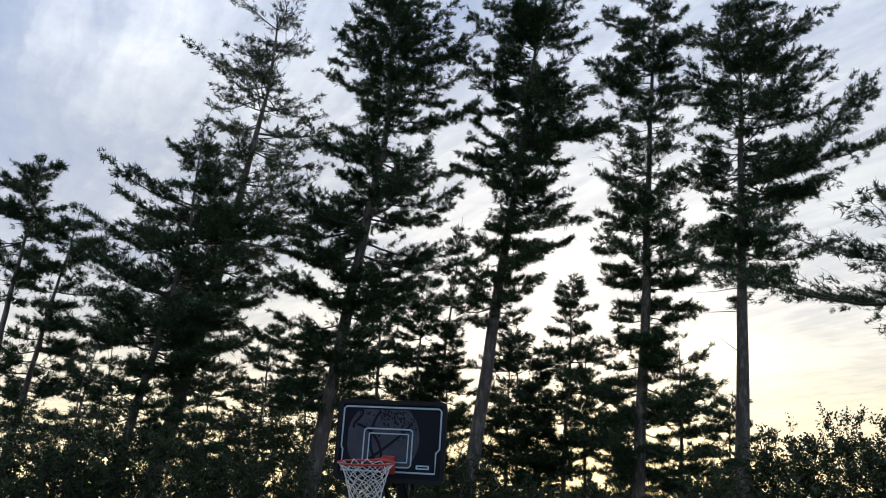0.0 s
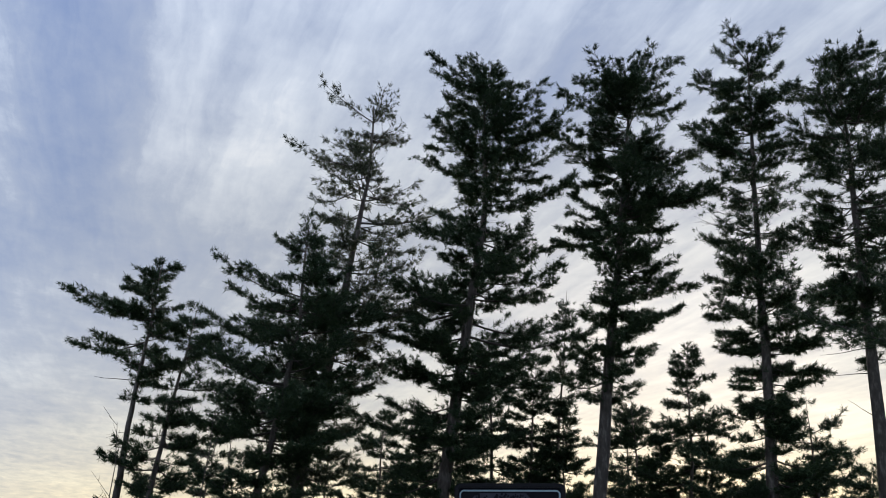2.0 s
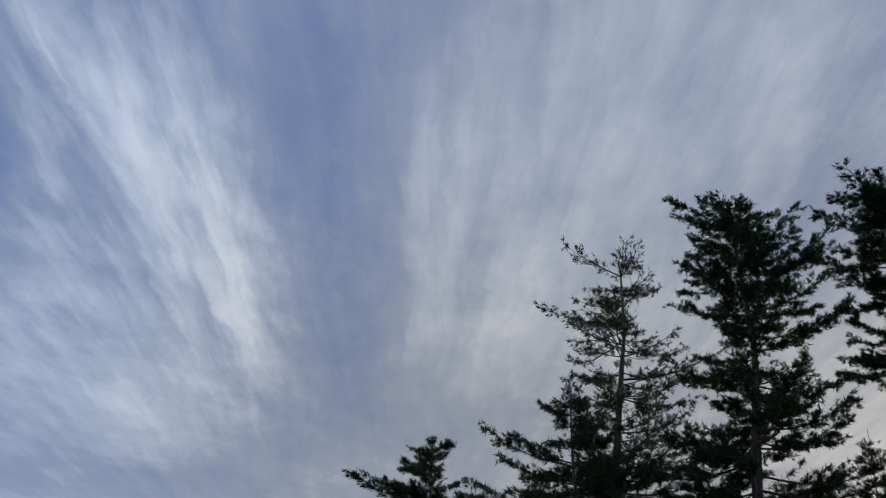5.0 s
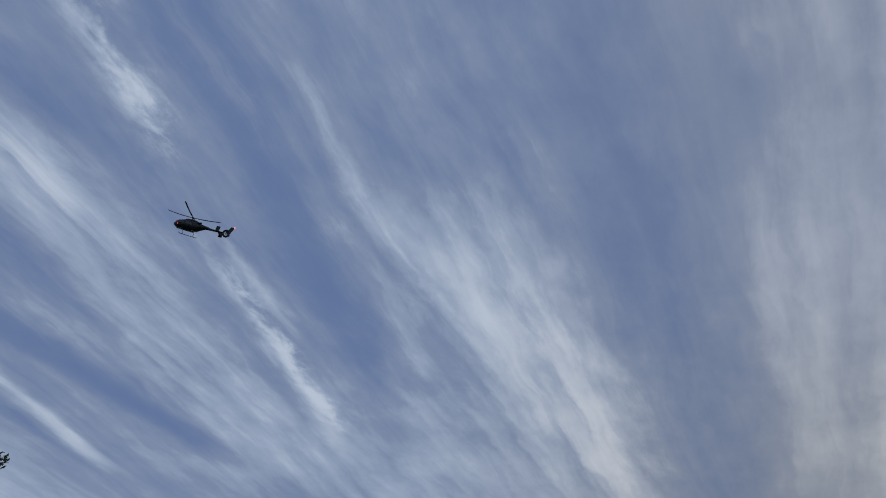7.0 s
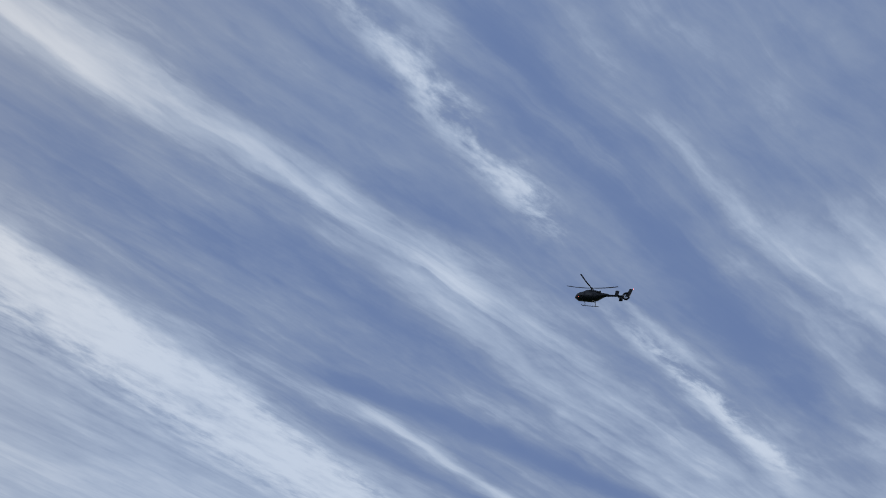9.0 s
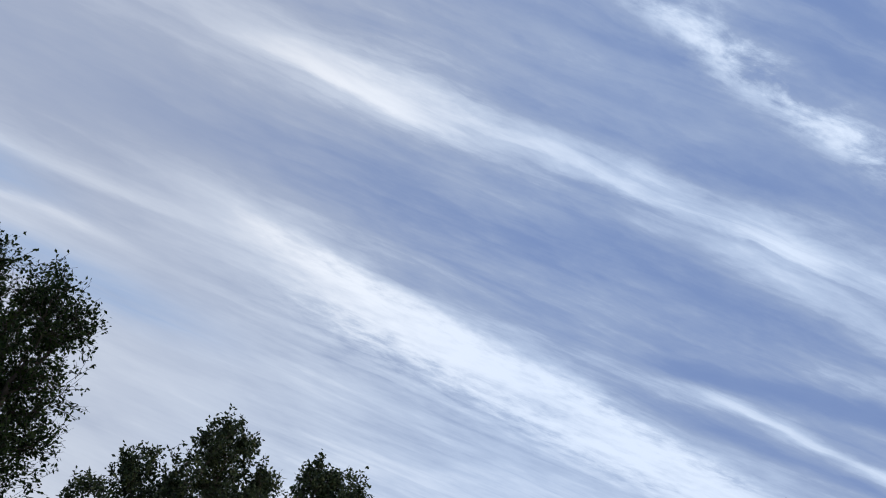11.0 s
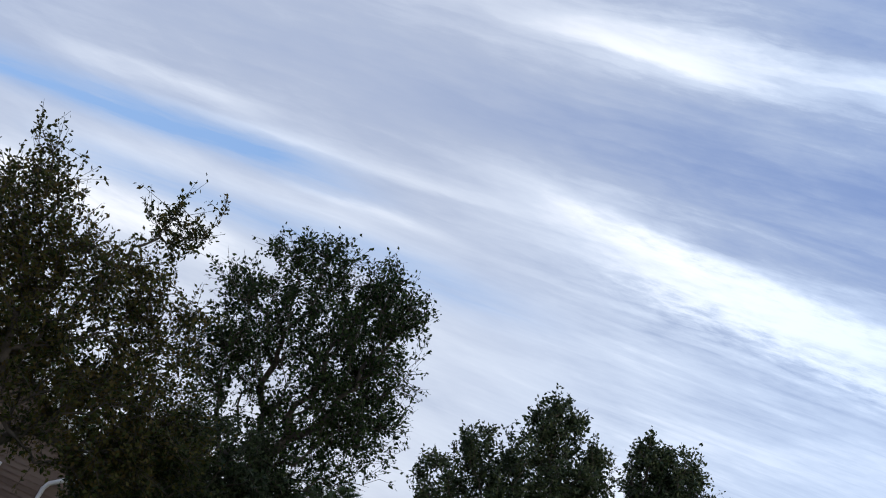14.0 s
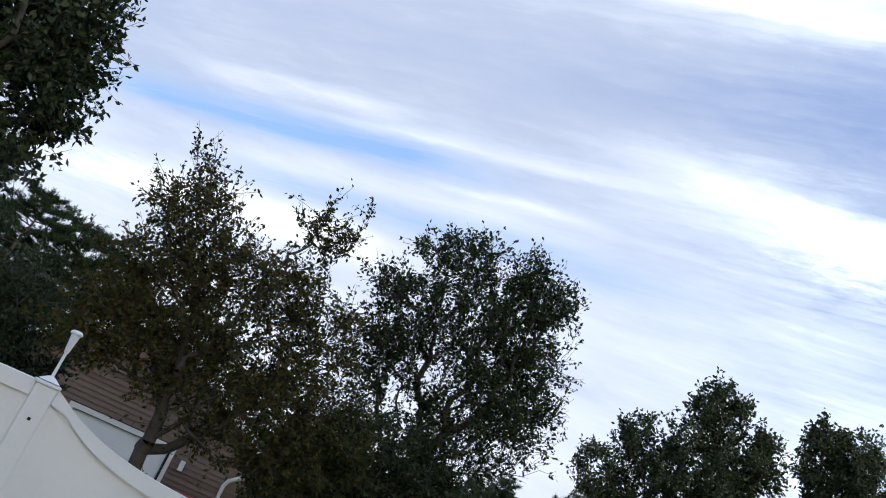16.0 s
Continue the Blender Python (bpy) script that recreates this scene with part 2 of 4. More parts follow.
LEAF_RUSTY = surface("rusty_leaves", [(.03, .044, .014), (.06, .072, .02), (.09, .086, .026), (.105, .08, .028)], .55, .8, 0, spread="island", through_light=.3, spec=.12)
LEAF_DARK = surface("dark_leaves", [(.02, .035, .016), (.04, .062, .026), (.065, .085, .035)], .5, .6, 0, spread="island", through_light=.2, spec=.25)


# ---- building helpers ----
def mesh_object(name, verts, faces, material, parent=None, label="", smooth=False):
    """One mesh from arrays: verts n x 3, faces m x 3 or m x 4."""
    verts, faces = np.asarray(verts, float), np.asarray(faces, int)
    me = bpy.data.meshes.new(name)
    k = faces.shape[1]
    me.vertices.add(len(verts))
    me.vertices.foreach_set("co", verts.ravel())
    me.loops.add(faces.size)
    me.loops.foreach_set("vertex_index", faces.ravel())
    me.polygons.add(len(faces))
    me.polygons.foreach_set("loop_start", np.arange(0, faces.size, k))
    if smooth:
        me.polygons.foreach_set("use_smooth", np.ones(len(faces), bool))
    me.update(calc_edges=True)
    me.materials.append(material)
    ob = new(name, me)
    if parent:
        ob.parent = parent
    return tagged(ob, label)


def part(name, bm, material, parent=None, label="", smooth=False):
    me = bpy.data.meshes.new(name)
    bm.normal_update()
    bm.to_mesh(me)
    bm.free()
    if smooth:
        me.polygons.foreach_set("use_smooth", np.ones(len(me.polygons), bool))
    me.materials.append(material)
    ob = new(name, me)
    if parent:
        ob.parent = parent
    return tagged(ob, label)


def thing(name, m, label, category, group="", kind=""):
    ob = new(name)
    ob.empty_display_size = 0.1
    ob.matrix_basis = m if isinstance(m, Matrix) else Matrix.Translation(m)
    return tagged(ob, label, category, group, kind)


def box(bm, lo, hi, bevel=0.0):
    lo, hi = Vector(lo), Vector(hi)
    m = Matrix.LocRotScale((lo + hi) / 2, None, hi - lo)
    made = bmesh.ops.create_cube(bm, size=1, matrix=m)
    if bevel:
        edges = {e for v in made["verts"] for e in v.link_edges}
        bmesh.ops.bevel(bm, geom=list(edges), offset=bevel, segments=2, affect="EDGES", profile=0.5)
    return bm


def boxed(lo, hi, bevel=0.0):
    return box(bmesh.new(), lo, hi, bevel)


def rings(path, radii, sides=8):
    """Vertices and quads of a tube along path."""
    P = np.asarray(path, float)
    n = len(P)
    T = np.gradient(P, axis=0)
    T /= np.linalg.norm(T, axis=1)[:, None] + 1e-9
    ref = np.array([0, 0, 1.0]) if abs(T[:, 2]).mean() < 0.8 else np.array([1.0, 0, 0])
    A = np.cross(T, ref)
    A /= np.linalg.norm(A, axis=1)[:, None] + 1e-9
    B = np.cross(T, A)
    q = np.arange(sides) * 2 * math.pi / sides
    R = np.broadcast_to(np.asarray(radii, float), (n,))
    V = P[:, None] + R[:, None, None] * (np.cos(q)[None, :, None] * A[:, None] + np.sin(q)[None, :, None] * B[:, None])
    i = np.arange(n - 1)[:, None] * sides
    j = np.arange(sides)[None]
    k = (j + 1) % sides
    F = np.stack([i + j, i + k, i + sides + k, i + sides + j], -1).reshape(-1, 4)
    return V.reshape(-1, 3), F


class Pile:
    """Gathers pieces into one mesh."""

    def __init__(self):
        self.v, self.f, self.n = [], [], 0

    def add(self, v, f):
        self.v.append(v)
        self.f.append(f + self.n)
        self.n += len(v)

    def tube(self, path, radii, sides=8):
        self.add(*rings(path, radii, sides))

    def build(self, name, material, parent, label="", smooth=True):
        return mesh_object(name, np.concatenate(self.v), np.concatenate(self.f), material, parent, label, smooth)


def at(az, el, d):
    """The place d metres off over the ground, at this bearing and elevation from the eye, in degrees."""
    return Vector((d * math.sin(radians(az)), d * math.cos(radians(az)), EYE.z + d * math.tan(radians(el))))


def ground_height(x, y):
    """The lawn falls away gently towards the neighbour's garage."""
    s = x * math.sin(radians(-150)) + y * math.cos(radians(-150))
    f = min(1.0, max(0.0, (s - 6.0) / 12.0))
    return -1.2 * f * f * (3 - 2 * f)


def grounded(p):
    return Vector((p[0], p[1], ground_height(p[0], p[1])))


# ---- trees ----
def blades(rng, P, D, count, length, width, lift=0.15, spread=0.8):
    """Needle tufts: count slim blades from each place in P, leaning along D."""
    n = len(P)
    d = D[:, None] + rng.normal(0, spread, (n, count, 3)) + np.array([0, 0, lift])
    d /= np.linalg.norm(d, axis=2)[..., None] + 1e-9
    s = np.cross(d, rng.normal(0, 1, (n, count, 3)))
    s /= np.linalg.norm(s, axis=2)[..., None] + 1e-9
    L = length * rng.uniform(0.65, 1.15, (n, count, 1))
    root = P[:, None] + rng.normal(0, length * 0.12, (n, count, 3))
    V = np.stack([root - s * width / 2, root + s * width / 2, root + d * L], 2)
    return V.reshape(-1, 3), np.arange(n * count * 3).reshape(-1, 3)


def pine(trunk, girth, crown, label, seed, density=1.0, bark=None, needles=None, dead=4, spread=1.16, group="tall pines", tuft=0.19, whorl=0.42):
    """A white pine. trunk: places from low to high; crown: rows of height, reach to the two sides (left, right as seen from the yard), fullness."""
    rng = np.random.default_rng(seed)
    trunk = [Vector(p) for p in trunk]
    trunk[-1].z -= 0.35
    low = trunk[0] + (trunk[0] - trunk[1]) * ((trunk[0].z - ground_height(*trunk[0].xy)) / max(0.1, trunk[1].z - trunk[0].z))
    low.z = ground_height(low.x, low.y)
    pts = [low] + trunk
    zs = np.array([p.z for p in pts])
    XY = np.array([p[:] for p in pts])
    top = zs[-1]
    H = np.linspace(zs[0] - 0.1, top, 26)
    C = np.stack([np.interp(H, zs, XY[:, i]) for i in range(3)], 1)
    C[:, :2] += np.cumsum(rng.normal(0, 0.035, (26, 2)), 0) * np.linspace(0, 1, 26)[:, None]
    C[:, 2] = H
    u = (H - H[0]) / (top - H[0])
    R = girth / 2 * (1 - 0.93 * u ** 1.15)
    R[0] *= 1.35
    base = Vector(C[0])
    tree = thing("pine_tree", base, label, "tree", group)
    O = np.array(base)
    wood = Pile()
    wood.tube(C - O, R * rng.uniform(0.96, 1.04, 26), 12)
    wood.build("trunk", bark or BARK, tree)
    crown = sorted(crown)
    cz = np.array([r[0] for r in crown])
    toward = np.array([-base.x, -base.y])
    toward /= np.linalg.norm(toward)
    right = np.array([-toward[1], toward[0]])
    limbs, P, D, twig_a, twig_b = Pile(), [], [], [], []
    z = cz[0]
    while z < top - 0.45:
        f = (z - cz[0]) / (top - cz[0])
        full = np.interp(z, cz, [r[3] if len(r) > 3 else 1.0 for r in crown]) * density
        pad = rng.uniform(0.68, 1.22)
        for k in range(rng.integers(4, 6)):
            a = rng.uniform(0, 2 * math.pi)
            out = math.cos(a) * right + math.sin(a) * toward
            Lr, Rr = np.interp(z, cz, [r[1] for r in crown]), np.interp(z, cz, [r[2] for r in crown])
            side = math.cos(a)
            reach = (Rr if side > 0 else Lr) * side * side + min((Lr + Rr) / 2, 2.8) * (1 - side * side)
            reach *= spread * pad * (rng.uniform(0.5, 0.95) if rng.random() < 0.75 or f > 0.85 else rng.uniform(0.95, 1.3))
            if reach < 0.15:
                continue
            o = np.array([np.interp(z, H, C[:, 0]), np.interp(z, H, C[:, 1]), z + rng.uniform(-0.15, 0.15)])
            rise = np.interp(f, [0, 0.5, 0.85, 1], [-0.08, 0.05, 0.2, 0.42]) + rng.normal(0, 0.1)
            s = np.linspace(0, 1, 7)
            h = reach * (rise * s - 0.14 * np.sin(s * math.pi) * (1 - f) + 0.12 * s ** 3)
            wob = np.cumsum(rng.normal(0, 0.035 * reach, 7)) * s
            path = o + np.column_stack([out[0] * reach * s - out[1] * wob, out[1] * reach * s + out[0] * wob, h])
            r0 = 0.01 + 0.009 * reach
            limbs.tube(path - O, np.linspace(r0, 0.006, 7), 4)
            bare = rng.random() > full + 0.4
            m = int(5 + reach * 5.6)
            for t in rng.uniform(0.2 if f < 0.75 else 0.1, 1.0, m):
                q = np.array([np.interp(t, s, path[:, i]) for i in range(3)])
                g = rng.uniform(0.45, 0.95) * (0.36 + 0.27 * reach) * (1.25 - 0.7 * t)
                turn = rng.choice([-1, 1]) * rng.uniform(0.3, 1.1)
                dd = np.array([out[0] * math.cos(turn) - out[1] * math.sin(turn), out[1] * math.cos(turn) + out[0] * math.sin(turn), rng.uniform(-0.06, 0.4) + 0.25 * f])
                dd /= np.linalg.norm(dd)
                v = np.linspace(0, 1, 3)[:, None]
                tw = q + dd * g * v + np.array([0, 0, 0.12 * g]) * v * v
                twig_a.append(tw[0])
                twig_b.append(tw[2])
                if bare:
                    continue
                c = max(2, int(round(g / 0.078 * full)))
                w = np.sort(rng.uniform(0.2, 1.0, c))[:, None]
                P.append(q + dd * g * w + rng.normal(0, 0.035, (c, 3)))
                D.append(np.repeat(dd[None], c, 0))
            if not bare:
                w = rng.uniform(0.3, 1.0, max(2, int(reach * 6 * full)))
                P.append(np.stack([np.interp(w, s, path[:, i]) for i in range(3)], 1))
                D.append(np.repeat(np.array([[out[0], out[1], 0.4]]), len(w), 0))
        # short inner twigs close round the trunk
        if full > 0.6:
            c = int(4 * full)
            a = rng.uniform(0, 2 * math.pi, c)
            q = rng.uniform(0.1, 0.5, c) * min(1.6, (Lr + Rr) / 2)
            o = np.array([np.interp(z, H, C[:, 0]), np.interp(z, H, C[:, 1]), z])
            inner = np.stack([np.cos(a), np.sin(a), rng.uniform(-0.1, 0.5, c)], 1)
            for w in (0.55, 0.8, 1.0):
                P.append(o + inner * q[:, None] * w + rng.normal(0, 0.09, (c, 3)))
                D.append(inner)
            twig_a += [o] * c
            twig_b += list(o + inner * q[:, None])
        z += whorl * rng.uniform(0.55, 1.3)
    for k in range(dead):
        z = rng.uniform(max(2.0, cz[0] - 4.5), cz[0] + 2)
        a = rng.uniform(0, 2 * math.pi)
        g = rng.uniform(0.4, 2.0)
        o = np.array([np.interp(z, H, C[:, 0]), np.interp(z, H, C[:, 1]), z])
        s = np.linspace(0, 1, 5)[:, None]
        limbs.tube(o - O + s * np.array([math.cos(a) * g, math.sin(a) * g, rng.uniform(-0.3, 0.6) * g]) + rng.normal(0, 0.03, (5, 3)) * s, np.linspace(0.018, 0.004, 5), 4)
    limbs.add(*sticks(np.array(twig_a) - O, np.array(twig_b) - O, 0.006, 0.003))
    tagged(limbs.build("branch_work", TWIG, tree), kind="stuff")
    P, D = np.concatenate(P), np.concatenate(D)
    V, F = blades(rng, P - O, D, 8, tuft, 0.027, spread=0.8)
    tagged(mesh_object("crown", V, F, needles or NEEDLES, tree), kind="stuff")
    return tree


def leaf_quads(rng, P, size, droop=0.2, along=None):
    """Pointed leaves, folded along the midrib, one at each place."""
    n = len(P)
    d = rng.normal(0, 1, (n, 3)) + np.array([0, 0, -droop])
    if along is not None:
        d = d * 0.62 + along
    d /= np.linalg.norm(d, axis=1)[:, None]
    s = np.cross(d, rng.normal(0, 1, (n, 3)))
    s /= np.linalg.norm(s, axis=1)[:, None] + 1e-9
    up = np.cross(s, d)
    L = size * rng.uniform(0.7, 1.25, (n, 1))
    V = np.stack([P, P + d * L * 0.5 + s * L * 0.27 + up * L * 0.08, P + d * L, P + d * L * 0.5 - s * L * 0.27 + up * L * 0.08], 1)
    i = np.arange(n)[:, None] * 4
    F = np.concatenate([i + [0, 1, 2], i + [0, 2, 3]], 0)
    return V.reshape(-1, 3), F


def sticks(A, B, ra, rb, sides=3):
    """Many straight tapered sticks at once, from the places A to the places B."""
    T = B - A
    T = T / (np.linalg.norm(T, axis=1)[:, None] + 1e-9)
    ref = np.where(np.abs(T[:, 2:3]) < 0.8, np.array([[0, 0, 1.0]]), np.array([[1.0, 0, 0]]))
    U = np.cross(T, ref)
    U /= np.linalg.norm(U, axis=1)[:, None] + 1e-9
    W = np.cross(T, U)
    q = np.arange(sides) * 2 * math.pi / sides
    ring = np.cos(q)[None, :, None] * U[:, None] + np.sin(q)[None, :, None] * W[:, None]
    n = len(A)
    ra, rb = np.broadcast_to(ra, (n,)), np.broadcast_to(rb, (n,))
    V = np.concatenate([A[:, None] + ring * ra[:, None, None], B[:, None] + ring * rb[:, None, None]], 1).reshape(-1, 3)
    i = np.arange(n)[:, None] * 2 * sides
    j = np.arange(sides)[None]
    k = (j + 1) % sides
    return V, np.stack([i + j, i + k, i + sides + k, i + sides + j], -1).reshape(-1, 4)


def broadleaf(base, lobes, trunk_to, girth, label, seed, twigs=260, leaves=9, size=0.07, leaf=None, name="tree", group="garden trees", bark=None, spray=0.34, sprays=4, stray=0.14):
    """A broad-leaved tree that grows from base through trunk_to into lobes: (centre, radius in three directions, share).
    Every twig ends in a few short sprays with leaves set along them."""
    rng = np.random.default_rng(seed)
    base = Vector(base)
    tree = thing(name, base, label, "tree" if name == "tree" else name.replace("_", " "), group)
    O = np.array(base)
    share = np.array([l[2] for l in lobes], float)
    pick = rng.choice(len(lobes), twigs, p=share / share.sum())
    U = rng.normal(0, 1, (twigs, 3))
    U /= np.linalg.norm(U, axis=1)[:, None]
    U *= rng.uniform(0.02, 1.0, (twigs, 1)) ** 0.4 * np.where(rng.random((twigs, 1)) < stray, rng.uniform(1.05, 1.45, (twigs, 1)), 1.0)
    T = np.array([l[0][:] for l in lobes])[pick] + U * np.array([l[1] for l in lobes])[pick]
    tk = np.array(Vector(trunk_to))
    s = np.linspace(0, 1, 6)[:, None]
    stem = O + (tk - O) * s + rng.normal(0, girth * 0.18, (6, 3)) * np.sin(s * math.pi)
    room = 6 + twigs * 8
    N, parent, way_in = np.zeros((room, 3)), np.full(room, -1), np.zeros(room)
    N[:6], parent[:6], way_in[:6] = stem, [-1, 0, 1, 2, 3, 4], np.linalg.norm(stem - O, axis=1)
    used, tips = 6, []
    for i in np.argsort(np.linalg.norm(T - tk, axis=1)):
        away = np.linalg.norm(N[:used] - T[i], axis=1) + 0.5 * np.maximum(0, N[:used, 2] - T[i][2]) + 0.4 * way_in[:used]
        away[:4] += 99
        j = int(np.argmin(away))
        v = T[i] - N[j]
        g = np.linalg.norm(v)
        k = max(2, min(7, int(g / 0.2)))
        bow = rng.normal(0, 0.1, 3) * g + np.array([0, 0, -0.07 * g])
        last = j
        for t in np.linspace(0, 1, k + 1)[1:]:
            N[used] = N[j] + v * t + bow * math.sin(t * math.pi) + rng.normal(0, 0.02, 3) * (t < 1)
            way_in[used] = way_in[last] + np.linalg.norm(N[used] - N[last])
            parent[used] = last
            last = used
            used += 1
        tips.append(last)
    N, parent = N[:used], parent[:used]
    load = np.zeros(used)
    load[tips] = 1
    for i in range(used - 1, 0, -1):
        load[parent[i]] += load[i]
    rad = np.maximum(0.003, girth / 2 * np.sqrt(load / load[0]))
    rad[0] *= 1.25
    wood, main = Pile(), Pile()
    main.tube(stem - O, rad[:6] * np.linspace(1.1, 0.8, 6), 12)
    main.build("trunk", bark or TWIG, tree)
    at_ = np.arange(6, used)
    for group_, sides in ((at_[rad[at_] > 0.02], 8), (at_[rad[at_] <= 0.02], 3)):
        if len(group_):
            r = rad[group_]
            wood.add(*sticks(N[parent[group_]] - O, N[group_] - O, np.maximum(r, np.minimum(rad[parent[group_]], r * 1.25)), r, sides))
    # sprays, from the tips and the twig just before them
    tips = np.array(tips)
    grown = N[tips] - N[parent[tips]]
    grown /= np.linalg.norm(grown, axis=1)[:, None] + 1e-9
    root = np.repeat(N[tips], sprays, 0)
    back = rng.uniform(0, 1, (len(root), 1)) * (np.arange(len(root)) % sprays > 0)[:, None]
    root = root + (np.repeat(N[parent[parent[tips]]], sprays, 0) - root) * back
    D = np.repeat(grown, sprays, 0) * 0.7 + rng.normal(0, 0.6, (len(root), 3)) + np.array([0, 0, 0.12])
    D /= np.linalg.norm(D, axis=1)[:, None]
    end = root + D * spray * rng.uniform(0.4, 1.25, (len(root), 1))
    wood.add(*sticks(root - O, end - O, 0.0045, 0.002))
    tagged(wood.build("branch_work", bark or TWIG, tree), kind="stuff")
    t = rng.uniform(0.05, 1.0, (len(root), leaves, 1))
    P = root[:, None] + (end - root)[:, None] * t + rng.normal(0, size * 0.35, (len(root), leaves, 3))
    A = np.repeat(D[:, None], leaves, 1)
    V, F = leaf_quads(rng, P.reshape(-1, 3) - O, size, 0.25, A.reshape(-1, 3) * 0.45)
    tagged(mesh_object("crown", V, F, leaf or LEAF_GREEN, tree), kind="stuff")
    return tree


# ---- ground ----
GRASS = surface("lawn", [(.03, .05, .018), (.05, .08, .028), (.08, .1, .04)], .9, .6, .6, fine=30)
ASPHALT = surface("driveway_asphalt", [(.04, .04, .042), (.055, .055, .057), (.075, .073, .07)], .9, 1.5, .4, fine=90)


def build_ground():
    r = np.array([0, 2, 4, 6, 8, 10, 12, 14, 16, 18, 20, 24, 30, 45, 80, 160, 400, 900, 2500])
    a = np.arange(48) * 2 * math.pi / 48
    V = np.array([(R * math.sin(q), R * math.cos(q), ground_height(R * math.sin(q), R * math.cos(q))) for R in r for q in a])
    i = np.arange(len(r) - 1)[:, None] * 48
    j = np.arange(48)[None]
    k = (j + 1) % 48
    F = np.stack([i + j, i + 48 + j, i + 48 + k, i + k], -1).reshape(-1, 4)
    ob = mesh_object("ground", V, F, GRASS, smooth=True)
    tagged(ob, "mown lawn falling gently towards the neighbouring garage", "lawn", kind="structure")


build_ground()
bm = bmesh.new()
rows = [[bm.verts.new((x, y, 0.006)) for x in (-3.6, -1.2, 1.2, 3.6)] for y in (-1.8, 1.5, 4.5, 7.5, 10.5)]
for p, q in zip(rows, rows[1:]):
    for i in range(3):
        bm.faces.new((p[i], p[i + 1], q[i + 1], q[i]))
tagged(part("driveway", bm, ASPHALT), "dark asphalt driveway under the basketball hoop", "driveway", kind="structure")


# ---- the row of tall pines ----
def heights(d, rows):
    return [(EYE.z + d * math.tan(radians(r[0])), *r[1:]) for r in rows]


pine([at(-27.5, 6.3, 30), at(-27.2, 14, 30), at(-26.8, 21.3, 30)], .34,
     heights(30, [(12, .7, .6, .6), (13.5, 1.0, .6, .8), (16, 2.6, .7, .9), (19, 1.7, 1.0, 1), (20.5, 1.0, .9, 1), (21.2, .3, .3, 1)]),
     "slender leaning pine with a small flat-topped crown", 11, dead=7, spread=1.02)
pine([at(-25.6, 6.1, 29), at(-24.3, 18.6, 29)], .3,
     heights(29, [(4, 1.5, 1.5), (9, 1.3, 1.6), (12, 1.0, 1.3), (15, .8, 1.2), (18.4, .2, .2)]), "young bushy pine with drooping lower branches", 12, spread=1.0)
pine([at(-19.8, 2, 27), at(-17.8, 18, 27), at(-18.0, 24.6, 27)], .36,
     heights(27, [(4, 1.6, 1.8), (9, 2.6, 2.6), (13, 3.2, 3.0), (17, 3.3, 2.6), (20, 2.8, 1.8), (22, 1.6, 1.2), (24.4, .3, .4)]), "broad full pine with layered dark green boughs", 13, density=1.0, spread=1.0)
pine([at(-17.7, 1.1, 30), at(-15.4, 13.9, 30), at(-13.3, 27.8, 30), at(-13.4, 32.9, 30)], .58,
     heights(30, [(8, 1.5, 1.8, .8), (12, 2.2, 2.2, .9), (16, 2.0, 2.6, .8), (20, 1.5, 2.8, .55), (24, 1.2, 3.0, .5), (27, 2.8, 2.0, .45), (31, 3.0, 1.5, .45), (33, 1.2, 1.0, .5), (34, .3, .3, .5)]),
     "tall leaning pine with a thin half-bare grey crown", 14, needles=NEEDLES_THIN, dead=9, spread=1.08, whorl=.44)
pine([at(-7.8, 2.2, 29), at(-5.7, 18.2, 29), at(-4.6, 25, 29), at(-4.6, 35.8, 29)], .6,
     heights(29, [(7.5, 1.6, 1.0), (10, 3.0, 1.8), (13, 3.7, 2.6), (16, 3.4, 2.8), (19, 2.8, 2.8), (22, 2.0, 3.0), (25, 1.4, 2.2), (28, 1.7, 2.2), (31, 2.6, 2.7), (34, 2.0, 1.5), (36.6, .3, .3)]),
     "massive dark pine with a dense tiered crown", 15, density=1.2)
pine([at(2.3, 2.7, 30), at(3.9, 14.8, 30), at(5.7, 27.2, 30), at(6.6, 35.1, 30)], .58,
     heights(30, [(13.5, 1.0, .8, .8), (15.5, 1.5, 1.3), (18, 1.6, 1.6), (21, 1.4, 2.6, .75), (24, 1.6, 3.2), (27, 2.5, 2.8), (30, 2.4, 2.8), (33, 2.2, 2.3), (35.8, .4, .4)]),
     "tall pine with bare mottled trunk below a heavy crown", 16, density=1.35, bark=BARK_PALE, dead=8)
pine([at(13.1, 2.7, 30), at(14.8, 23.3, 30), at(16.0, 34.6, 30)], .5,
     heights(30, [(4, 1.5, 2.0), (7, 1.8, 2.4), (9, 2.0, 2.4), (11.5, 1.0, 1.0), (14, 2.0, 1.6), (17, 1.7, 1.8), (19.5, 2.1, 1.8), (21.5, 1.6, 1.2, .5), (24, 1.9, 1.5, .4), (27, 2.3, 1.6, .55), (30, 2.9, 1.6), (33, 1.8, 1.6), (35.4, .4, .4)]),
     "tall pine with a pale trunk showing through gaps", 17, density=1.2, bark=BARK_PALE, dead=10)
